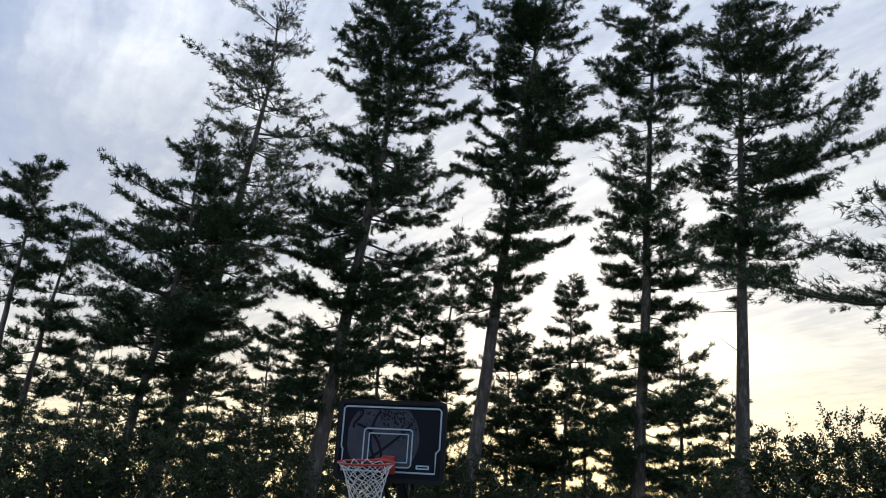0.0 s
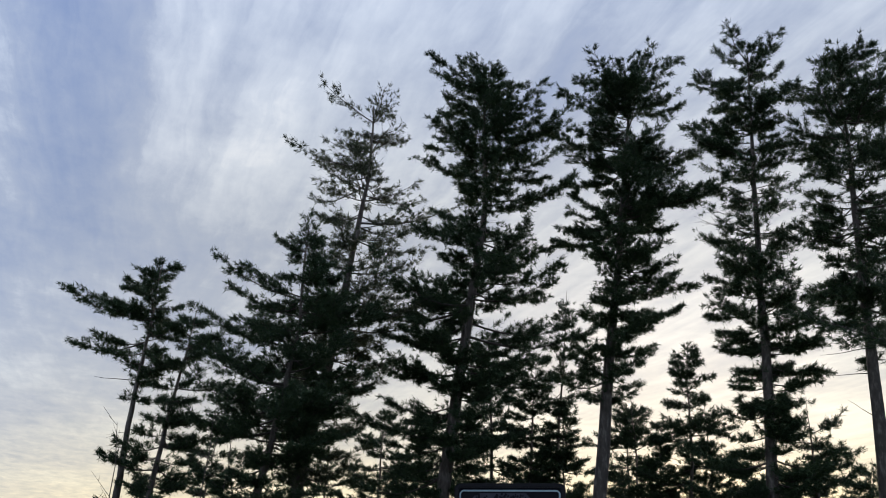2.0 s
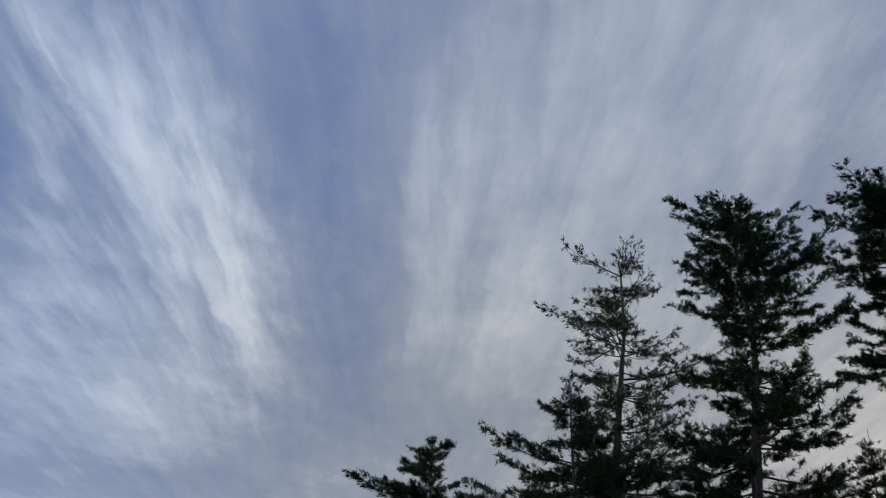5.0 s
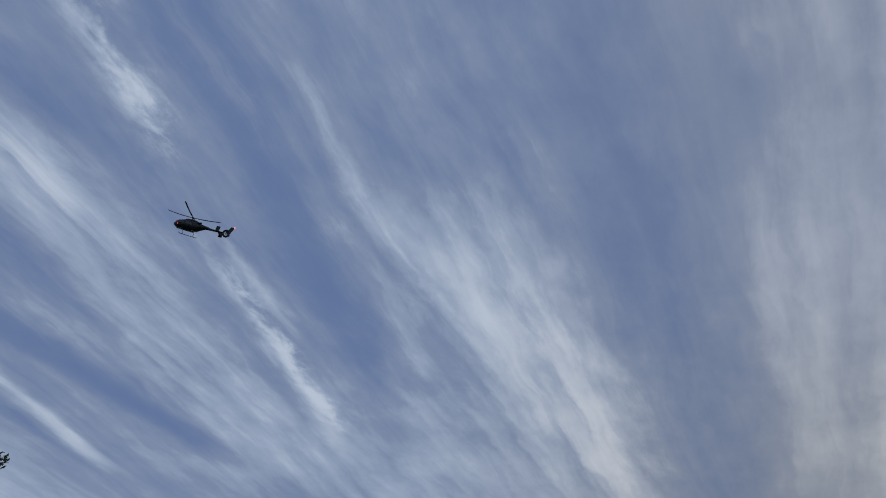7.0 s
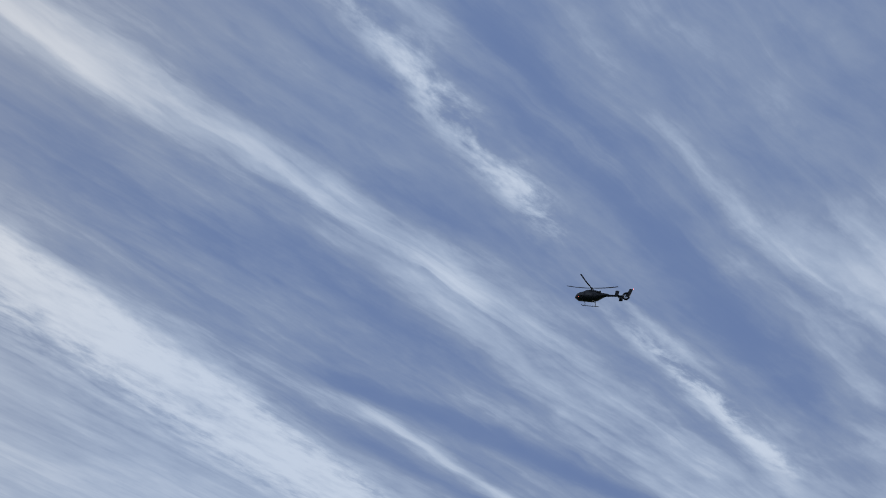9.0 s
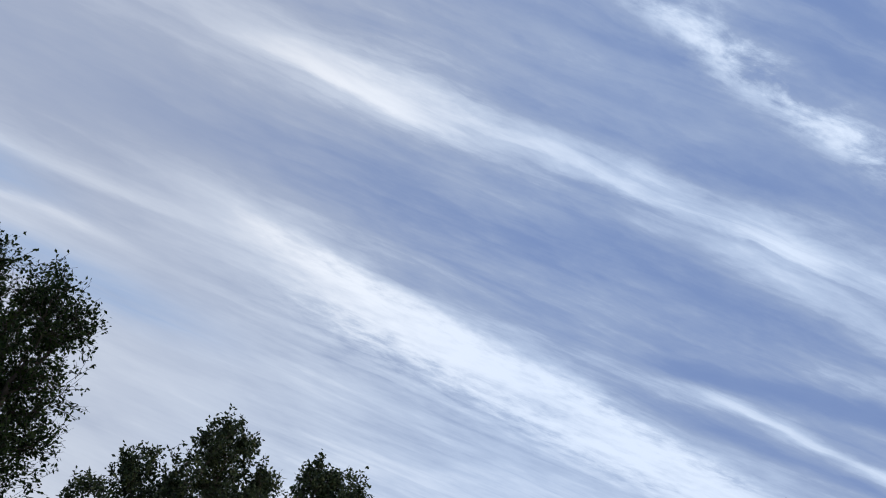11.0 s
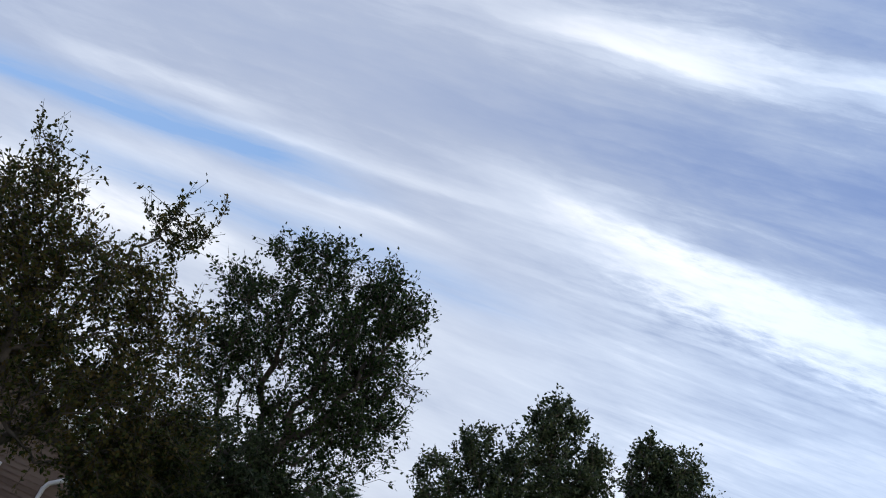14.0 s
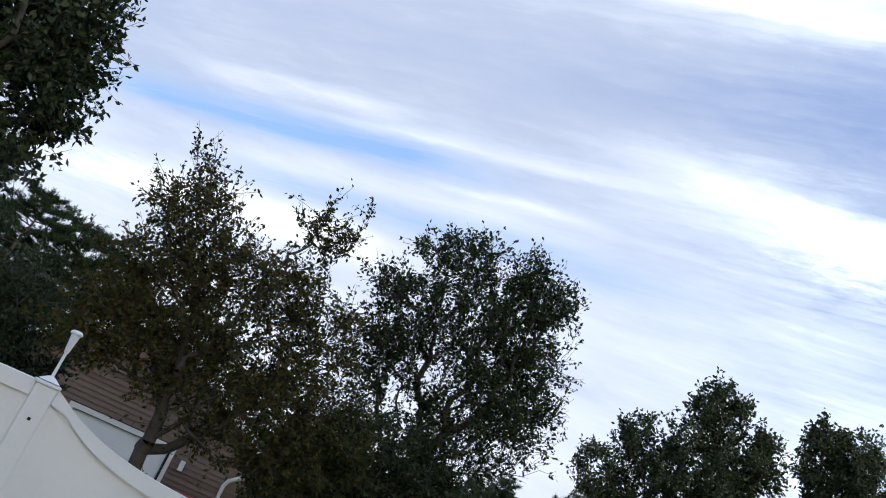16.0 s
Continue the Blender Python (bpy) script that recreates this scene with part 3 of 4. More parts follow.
pine([at(19.3, 2.9, 30), at(20.0, 15.7, 30), at(21.2, 33.1, 30)], .56,
     heights(30, [(15.8, 1.2, 1.4), (17, 2.1, 2.4), (19, 1.9, 2.6), (21.5, 1.3, 4.8, .9), (25, 1.6, 4.6), (28, 2.0, 3.3), (31.5, 2.0, 2.1), (33.7, .4, .4)]),
     "tall pine with a long bare trunk and one-sided crown", 18, density=1.0, spread=1.05, bark=BARK_PALE, dead=4)
pine([at(36, 3, 26), at(36.5, 26, 26)], .5,
     heights(26, [(10, 3, 3, .7), (13, 5.2, 3, .5), (15.5, 5.8, 3, .6), (17.5, 4.0, 3), (21, 2.5, 2.5), (25.8, .3, .3)]), "spreading pine reaching long thin boughs sideways", 19)

# younger pines behind and between
for az, top, lean, d, g, wide, low, full, seed in [(-.5, 20.6, 1.6, 36, .22, 1.1, 8, .55, 31), (8.3, 17, .6, 34, .26, 1.7, 4, .9, 32), (9.7, 13.5, .2, 35, .2, 1.2, 5, .8, 33),
                                                   (-4, 18.6, -.4, 37, .26, 2.0, 3, .9, 34), (15.5, 13, .5, 33, .26, 2.5, 1.5, .9, 35), (4.6, 13.4, .3, 38, .22, 2.0, 1.5, .9, 36),
                                                   (-11.5, 13, .6, 38, .24, 2.2, 2, .9, 37), (-22.5, 11.5, .3, 36, .22, 1.8, 1.5, .9, 38), (12, 10, 0, 40, .2, 2.0, 1, .9, 39), (-.8, 11, .4, 41, .22, 2.1, 1, .9, 40),
                                                   (-15, 10.5, .4, 41, .22, 2.3, 1, .9, 41), (-8.5, 11.5, .3, 40, .22, 2.2, 1, .9, 43), (18.5, 9.5, .3, 40, .22, 2.0, 1, .9, 44), (5.4, 13.9, .3, 34, .2, 1.5, 1.5, .9, 45), (6.6, 12.5, .2, 35, .18, 1.3, 1.5, .9, 46), (.6, 13.8, .3, 36, .2, 1.7, 2, .9, 47), (-1.9, 17.0, .4, 35, .24, 1.7, 3, .95, 49)]:
    pine([at(az, 1, d), at(az + lean, top, d)], g, heights(d, [(low, wide * .9, wide * .9, full), (low + (top - low) * .35, wide, wide, full), (low + (top - low) * .7, wide * .65, wide * .65, full), (top - .2, .2, .2, full)]),
         "young pine with layered boughs behind the tall pines", seed, group="young pines", dead=3, spread=1.05, whorl=.5)


# ---- shrubs and saplings below the pines ----
def shrub(az, d, el, wide, label, seed, leaf=None, twigs=150, leaves=10, size=.085, name="shrub", spray=.3):
    b = grounded(at(az, 0, d))
    top = EYE.z + d * math.tan(radians(el))
    h = top - b.z
    mid = b + Vector((0, 0, h * .52))
    lobes = [(mid, (wide, wide * .8, h * .4), 3), (mid + Vector((wide * .5, 0, h * .16)), (wide * .5, wide * .5, h * .27), 1), (mid + Vector((-wide * .45, 0, h * .1)), (wide * .5, wide * .5, h * .25), 1)]
    return broadleaf(b, lobes, b + Vector((0, 0, h * .2)), .05 + h * .018, label, seed, twigs, leaves, size, leaf or LEAF_DARK, name, "shrubs along the wood", spray=spray, stray=.08)


for k, (az, d, el, wide) in enumerate([(-27, 24, 6.6, 1.7), (-24, 25, 6.4, 1.7), (-21, 26, 7.2, 1.7), (-18.6, 25, 5.8, 1.5), (-14.5, 26, 4.5, 1.8), (-10.5, 27, 5.2, 2.0), (-3, 27, 4.6, 2.0), (.8, 28, 5.0, 1.8), (5, 28, 4.2, 1.8),
                                       (10.5, 28, 3.6, 1.8), (16.5, 27, 4.2, 1.8), (20.5, 23, 7.6, 1.4), (22.8, 23, 7.6, 1.5), (25.3, 22, 8.4, 1.5), (27.6, 22, 9.4, 1.5), (30.5, 22, 8.6, 1.8), (34, 22, 8, 2.0),
                                       (-16, 33, 7.0, 2.4), (-12.5, 33, 8.0, 2.6), (-9.5, 34, 9.2, 2.6), (-6, 33, 9.5, 2.6), (-2.2, 34, 9.4, 2.6), (1.2, 35, 9.0, 2.4), (4.5, 35, 8.2, 2.4), (12.0, 36, 5.0, 2.2), (17.5, 35, 5.0, 2.2)]):
    shrub(az, d, el, wide, "dark leafy shrub at the foot of the pines", 60 + k, twigs=190, leaves=12)


# bare twiggy saplings standing among them
def sapling(az, d, el, seed):
    rng = np.random.default_rng(seed)
    b = grounded(at(az, 0, d))
    tall = EYE.z + d * math.tan(radians(el)) - b.z
    sap = thing("sapling", b, "bare grey sapling with thin dead twigs", "sapling", "bare saplings")
    s = np.linspace(0, 1, 12)
    stem = np.column_stack([np.cumsum(rng.normal(0, .05, 12)), np.cumsum(rng.normal(0, .05, 12)), s * tall])
    stem[0, :2] = 0
    p = Pile()
    p.tube(stem, np.linspace(.035, .006, 12), 6)
    p.build("trunk", TWIG, sap)
    A, B = [], []
    for i in range(26):
        t = rng.uniform(.3, 1)
        q = np.array([np.interp(t, s, stem[:, j]) for j in range(3)])
        way = np.append(rng.normal(0, .6, 2), rng.uniform(.2, 1.1))
        e = q + way * rng.uniform(.3, 1.1) * (1.2 - .6 * t)
        A += [q, q + (e - q) * .6]
        B += [e, q + (e - q) * .6 + rng.normal(0, .16, 3) + np.array([0, 0, .12])]
    p = Pile()
    p.add(*sticks(np.array(A), np.array(B), .009, .004))
    tagged(p.build("branch_work", TWIG, sap), kind="stuff")


for az, d, el, seed in ((-22.4, 26, 12.4, 201), (-21.4, 26.5, 13.0, 202), (-28.2, 27, 10.5, 203)):
    sapling(az, d, el, seed)


# ---- garden trees ----
def lobed(d, rows, deep=1.0):
    """Lobes of a crown d metres off: bearing, elevation, radius, share."""
    return [(at(az, el, d), (r, r * deep, r), share) for az, el, r, share in rows]


# small crab apple with rusty leaves behind the fence
A0 = grounded(at(-155.2, 0, 10.5))
broadleaf(A0, lobed(10.5, [(-160.1, 14.8, .28, .6), (-160.0, 11.9, .5, 1.6), (-159.6, 8.4, .7, 3.0), (-155.6, 9.2, .62, 2.2), (-150.9, 13.9, .36, 1.1), (-149.6, 16.4, .16, .25), (-152.0, 10.4, .5, 1.8), (-148.8, 7.7, .58, 2.4),
                           (-152.9, 5.5, .88, 4.5), (-157.4, 4.2, .78, 4.0), (-148.0, 3.0, .74, 4.2), (-144.6, 1.4, .56, 2.4), (-160.8, 4.0, .55, 2.6), (-161.8, 1.6, .45, 1.8), (-156.0, 1.6, .5, 1.6), (-150.6, .6, .7, 3.2), (-146.5, -.6, .6, 2.0)]),
          at(-155.3, -3.2, 10.5), .2, "small crab apple with rusty green leaves behind the fence", 101, 800, 9, .063, LEAF_RUSTY, spray=.36, sprays=5, stray=.18)
# fuller green apple tree beside it
B0 = grounded(at(-138.6, 0, 12.5))
broadleaf(B0, lobed(12.5, [(-139.0, 13.0, .98, 4.5), (-136.2, 14.0, .64, 2.2), (-143.2, 12.0, .66, 2.0), (-145.4, 12.6, .36, .7), (-143.4, 7.9, .6, 1.6), (-137.1, 8.6, .95, 3.2), (-134.2, 10.4, .55, 1.8), (-134.4, 6.5, .55, 1.4),
                           (-136.8, 16.9, .4, 1.1), (-141.3, 16.2, .45, 1.2), (-143.8, 16.0, .22, .3), (-134.2, 15.8, .25, .5), (-145.2, 8.6, .48, 1.0), (-138.7, 4.7, .8, 3.0)]),
          at(-138.8, 2.4, 12.5), .21, "rounded apple tree with small green leaves", 102, 700, 9, .067, LEAF_GREEN, spray=.4, sprays=5, stray=.22)
# dark dense evergreen bushes between them
for az, d, el, wide, seed in [(-141.6, 11.5, 7.6, .95, 111), (-138.4, 12.0, 7.0, .75, 112), (-144.3, 11.6, 5.4, .95, 113), (-145.4, 12.4, 3.4, .8, 114)]:
    shrub(az, d, el, wide, "dense dark evergreen bush between the fruit trees", seed, LEAF_DARK, 300, 13, .06, spray=.22)
for az, d, el, wide, seed in [(-164.8, 13.0, 5.0, .8, 115), (-167.8, 13.5, 7.5, 1.0, 116)]:
    shrub(az, d, el, wide, "dark overgrown lilac beside the fence", seed, LEAF_DARK, 230, 12, .075)
# pear trees further off
for d, foot, fork, rows, twigs, seed in [
        (24, -122.3, 5.0, [(-122.4, 13.3, .85, 2.2), (-121.6, 10.3, 1.5, 4.2), (-125.9, 9.2, .95, 1.8), (-127.3, 10.4, .38, .45), (-128.0, 6.9, .9, 1.6), (-119.5, 10.6, .7, 1.2), (-118.9, 12.3, .36, .45), (-123.4, 8.0, 1.4, 2.6), (-120.0, 7.6, 1.1, 2.0), (-123.0, 4.5, 2.1, 3.0)], 620, 121),
        (25, -114.9, 5.0, [(-116.1, 13.4, .6, 1.1), (-114.3, 13.3, .7, 1.4), (-115.2, 11.4, .95, 1.8), (-113.0, 11.2, 1.1, 2.0), (-114.2, 8.0, 1.4, 2.0)], 330, 122)]:
    broadleaf(grounded(at(foot, 0, d)), lobed(d, rows), at(foot, fork, d), .3, "pear tree with dark glossy leaves in full clumps", seed, int(twigs * .75), 11, .12, LEAF_DARK, group="pear trees", spray=.42, sprays=6, stray=.08)
# tall maple overhanging beside the yard
L0 = grounded(at(-180, 0, 9.5))
broadleaf(L0, lobed(9.4, [(-173.3, 14.8, .72, 4.6), (-171.1, 18.3, .45, 2.2), (-170.6, 15.2, .38, 1.8), (-169.6, 12.2, .26, .8), (-171.0, 9.6, .26, .8), (-174.3, 9.9, .85, 3.6), (-176.9, 15.5, .95, 5.0), (-173.9, 20.9, .85, 4.2), (-179, 24, 1.4, 5), (-180, 33, 1.4, 3.5)]),
          at(-179, 8, 9.6), .32, "large maple with dense dark green foliage", 131, 600, 10, .085, LEAF_DARK, spray=.36, stray=.2)
# round trees beyond the lawn
broadleaf(grounded(at(-86.5, 0, 20)), lobed(20, [(-85.2, 18.9, .66, 2.2), (-88.7, 17.9, .42, 1.0), (-83.4, 19.4, .36, .9), (-86.8, 17.6, 1.0, 2.2), (-84.6, 15.0, 1.3, 2.0), (-88.0, 13.5, 1.4, 2.0)]),
          at(-86.3, 9, 20), .28, "round-headed maple beyond the lawn", 141, 330, 12, .12, LEAF_DARK, group="lawn maples", spray=.4, sprays=5, stray=.06)
# evergreens behind the neighbour's house
for az, el, wide, d, seed in [(-168, 9.2, 2.4, 33, 151), (-165.3, 9.0, 2.4, 34, 152), (-162.6, 8.2, 2.4, 34, 153), (-159.5, 6.5, 2.6, 34, 154), (-156.5, 5.0, 2.6, 34, 159), (-134.0, 5.0, 1.8, 40, 155), (-136.5, 4.0, 2.0, 40, 156), (-128.8, 6.8, 1.7, 36, 157), (-171.5, 9.5, 2.4, 35, 158)]:
    pine([at(az, .5, d), at(az + .3, el, d)], .3, heights(d, [(-1.5, wide, wide), (el * .35, wide, wide), (el * .75, wide * .6, wide * .6), (el - .2, .2, .2)]),
         "dark evergreen behind the neighbouring house", seed, group="evergreens", dead=0, density=1.3, spread=1.15)


# ---- far wood closing the horizon ----
def far_wood():
    rng = np.random.default_rng(5)
    P, S = [], []
    for q in np.arange(0, 360, 1.6):
        a, d = radians(q + rng.uniform(-.6, .6)), rng.uniform(95, 125)
        h = rng.uniform(6, 11)
        c = np.array([d * math.sin(a), d * math.cos(a), -1.2])
        m = 150
        t = rng.uniform(0, 1, m)
        w = rng.uniform(2.2, 3.4) * (1 - t * .75) * np.sqrt(rng.uniform(0, 1, m))
        b = rng.uniform(0, 2 * math.pi, m)
        P.append(c + np.stack([w * np.cos(b), w * np.sin(b), t * h], 1))
    V, F = leaf_quads(rng, np.concatenate(P), 1.4)
    ob = mesh_object("far_wood", V, F, LEAF_DARK)
    tagged(ob, "distant belt of dark mixed woodland round the yard", "woodland", kind="stuff")


far_wood()

# ---- basketball hoop ----
BLACK = surface("black_plastic", [(.008, .008, .010), (.014, .014, .017)], .6, 6, .05, spec=.2)
BOARD = surface("dark_board", [(.005, .006, .010), (.009, .011, .017)], .6, 3, .03, spec=.15)
PALE_LINE = surface("pale_blue_print", [(.30, .42, .48), (.42, .55, .6)], .5, 8, 0)
BALL_GREY = surface("worn_grey_print", [(.035, .038, .052), (.05, .055, .072), (.062, .068, .088)], .6, 7, 0, spec=.15)
RIM_RED = surface("red_painted_steel", [(.35, .04, .03), (.5, .07, .05)], .4, 12, .1)
CORD = surface("white_net_cord", [(.6, .6, .56), (.78, .78, .74)], .8, 30, .1)


def stroke(pts, width, y, depth=.002, closed=False):
    """A raised band along pts, which are (x, z) on a board that faces -y."""
    bm = bmesh.new()
    P = [Vector((p[0], p[1])) for p in pts]
    n = len(P)
    ring = []
    for i in range(n):
        a = P[(i - 1) % n] if closed or i else P[i]
        b = P[(i + 1) % n] if closed or i < n - 1 else P[i]
        t = (b - a).normalized()
        s = Vector((-t.y, t.x)) * width / 2
        ring.append([bm.verts.new((q.x, yy, q.y)) for q in (P[i] + s, P[i] - s) for yy in (y, y - depth)])
    for i in range(n if closed else n - 1):
        a, b = ring[i], ring[(i + 1) % n]
        for j, k in ((1, 3), (0, 1), (3, 2)):
            bm.faces.new((a[j], a[k], b[k], b[j]))
    bmesh.ops.recalc_face_normals(bm, faces=bm.faces)
    return bm


def rounded(x0, z0, x1, z1, r, k=5):
    pts = []
    for cx, cz, q in ((x1 - r, z1 - r, 0), (x0 + r, z1 - r, 90), (x0 + r, z0 + r, 180), (x1 - r, z0 + r, 270)):
        pts += [(cx + r * math.cos(radians(q + 90 * i / k)), cz + r * math.sin(radians(q + 90 * i / k))) for i in range(k + 1)]
    return pts


def slab(pts, y0, y1):
    bm = bmesh.new()
    a = [bm.verts.new((x, y0, z)) for x, z in pts]
    b = [bm.verts.new((x, y1, z)) for x, z in pts]
    bm.faces.new(a), bm.faces.new(b[::-1])
    for i in range(len(a)):
        j = (i + 1) % len(a)
        bm.faces.new((a[i], b[i], b[j], a[j]))
    bmesh.ops.recalc_face_normals(bm, faces=bm.faces)
    return bm


def build_hoop():
    centre = at(-3.3, 5.25, 7.5)
    ground = Vector((centre.x, centre.y, 0))
    turn = -11
    hoop = thing("basketball_hoop", pose(centre.x, centre.y, 0, 0, 1.2, turn), "portable basketball hoop with worn black board and red rim", "basketball hoop")
    z = centre.z
    W, Hh = .463, .325
    part("backboard", slab(rounded(-W, z - Hh, W, z + Hh, .03), -.012, .02), BOARD, hoop, "black backboard with worn grey ball print")
    part("board_frame", stroke(rounded(-W, z - Hh, W, z + Hh, .035), .035, -.012, .016, True), BLACK, hoop)
    # outline that steps in near the lower corners
    x, lo, hi = W - .032, z - Hh + .07, z + Hh - .042
    pts = [(-x + .015, lo), (x - .03, lo), (x - .03, lo + .17), (x, lo + .2), (x, hi - .02), (x - .02, hi), (-x + .02, hi), (-x, hi - .02), (-x, lo + .2), (-x + .015, lo + .17)]
    part("border_line", stroke(pts, .014, -.0165, .002, True), PALE_LINE, hoop, "pale blue border line")
    # ball print: a disc cut by the border
    disc = [(-.07 + .32 * math.cos(radians(a)), z + .02 + .33 * math.sin(radians(a))) for a in range(0, 360, 8)]
    disc = [(max(-x + .05, px), min(hi - .02, max(lo + .03, pz))) for px, pz in disc]
    part("ball_print", slab(disc, -.0125, -.0145), BALL_GREY, hoop, "worn grey ball print")
    for pts in ([(-.10 + .30 * math.cos(radians(a)) - .27, z - .16 + .30 * math.sin(radians(a))) for a in range(-20, 85, 7)],
                [(-.06 + .12 * math.sin(i / 9 * math.pi) * -1, z + .34 - .62 * i / 9) for i in range(1, 10)],
                [(.18 - .42 * i / 9, z + .16 - .36 * (i / 9) ** .8) for i in range(10)],
                [(-.3 + .04 * math.sin(i), z + .3 - .04 * i) for i in range(6)]):
        part("seam_print", stroke([(min(.3, max(-.42, a)), min(hi - .03, max(lo + .03, b))) for a, b in pts], .022, -.0147, .0015), BOARD, hoop)
    rng = random.Random(4)
    bm = bmesh.new()
    for i in range(240):
        px = rng.gauss(.12, .09) if i % 2 else rng.gauss(-.05, .12)
        pz = z + (rng.gauss(.2, .09) if i % 2 else rng.gauss(.24, .06))
        s = rng.uniform(.004, .014)
        if not (-x + .04 < px < x - .03 and lo < pz < hi - .03):
            continue
        bm.faces.new([bm.verts.new((px + s * math.cos(q) * rng.uniform(.5, 1.2), -.0155, pz + s * math.sin(q) * rng.uniform(.5, 1.2))) for q in (5.5, 4.4, 3.1, 2.0, .8)][::-1])
    tagged(part("worn_specks", bm, BOARD, hoop, "specks where the print has flaked off"), kind="stuff")
    for x0, z0, x1, z1, r, line in ((-.235, -.215, .19, .10, .03, .012), (-.19, -.175, .155, .06, .006, .010)):
        part("target_square", stroke(rounded(x0, z + z0, x1, z + z1, r), line, -.017, .002, True), PALE_LINE, hoop, "pale blue target square")
    part("maker_plate", slab(rounded(.235, z - .225, .35, z - .19, .006), -.0125, -.016), PALE_LINE, hoop, "small pale plate with a plain bar")
    part("maker_mark", slab([(.25, z - .213), (.335, z - .213), (.335, z - .202), (.25, z - .202)], -.0162, -.0175), BOARD, hoop)
    # rim, bracket, net
    rz, ry = z - .155, -.385
    # the rim has been knocked round to one side and hangs a little askew
    askew = new("rim_assembly")
    askew.parent = hoop
    askew.matrix_basis = Matrix.Translation((0, -.03, rz)) @ pose(0, 0, 0, 9, 2, -16) @ Matrix.Translation((0, .03, -rz))
    q = np.linspace(0, 2 * math.pi, 41)
    p = Pile()
    p.tube(np.stack([.229 * np.cos(q), ry + .229 * np.sin(q), np.full(41, rz)], 1), .0085, 8)
    p.build("rim", RIM_RED, askew, "red steel rim")
    p = Pile()
    q2 = np.linspace(radians(35), radians(145), 14)
    p.tube(np.stack([.215 * np.cos(q2), ry + .215 * np.sin(q2), np.full(14, rz - .05)], 1), .007, 6)
    p.tube([(-.12, ry + .19, rz), (-.06, -.05, rz - .08)], .007, 6)
    p.tube([(.12, ry + .19, rz), (.06, -.05, rz - .08)], .007, 6)
    p.build("rim_brace", RIM_RED, askew)
    bm = boxed((-.06, -.05, rz - .12), (.06, -.013, rz + .03), .006)
    box(bm, (-.07, -.16, rz - .012), (.07, -.04, rz + .012), .004)
    part("rim_bracket", bm, RIM_RED, askew, "red rim bracket")
    net = Pile()
    k, levels = 12, 6
    for s in (1, -1):
        for i in range(k):
            path = []
            for l in range(levels * 2 + 1):
                t = l / (levels * 2)
                rr = .225 - .125 * t ** .6
                a = 2 * math.pi * (i + s * l * .5) / k
                path.append((rr * math.cos(a), ry + rr * math.sin(a), rz - .42 * t - .012 * math.sin(l * 2.1 + i)))
            net.tube(path, .0034, 5)
    net.build("net", CORD, askew, "white cord net hanging from the rim")
    # pole, arms, base
    for sx in (-.09, .09):
        p = Pile()
        p.tube([(sx, .02, z + .12), (sx, .62, z - .35)], .016, 8)
        p.tube([(sx, .02, z - .2), (sx, .62, z - .6)], .016, 8)
        p.build("arm", BLACK, hoop)
    part("pole", boxed((-.05, .57, .1), (.05, .67, z - .2), .012), BLACK, hoop, "square black steel pole")
    part("base_tank", boxed((-.38, .2, 0), (.38, 1.25, .18), .05), BLACK, hoop, "black water-filled base")


build_hoop()

# ---- white vinyl fence ----
VINYL = surface("white_vinyl", [(.78, .80, .82), (.83, .85, .86), (.86, .87, .88)], .45, 1.5, .03)
POST_AT = at(-162.0, 0, 4.75)
FENCE_TURN = 162 - 180 + 3   # the fence runs nearly square to the view


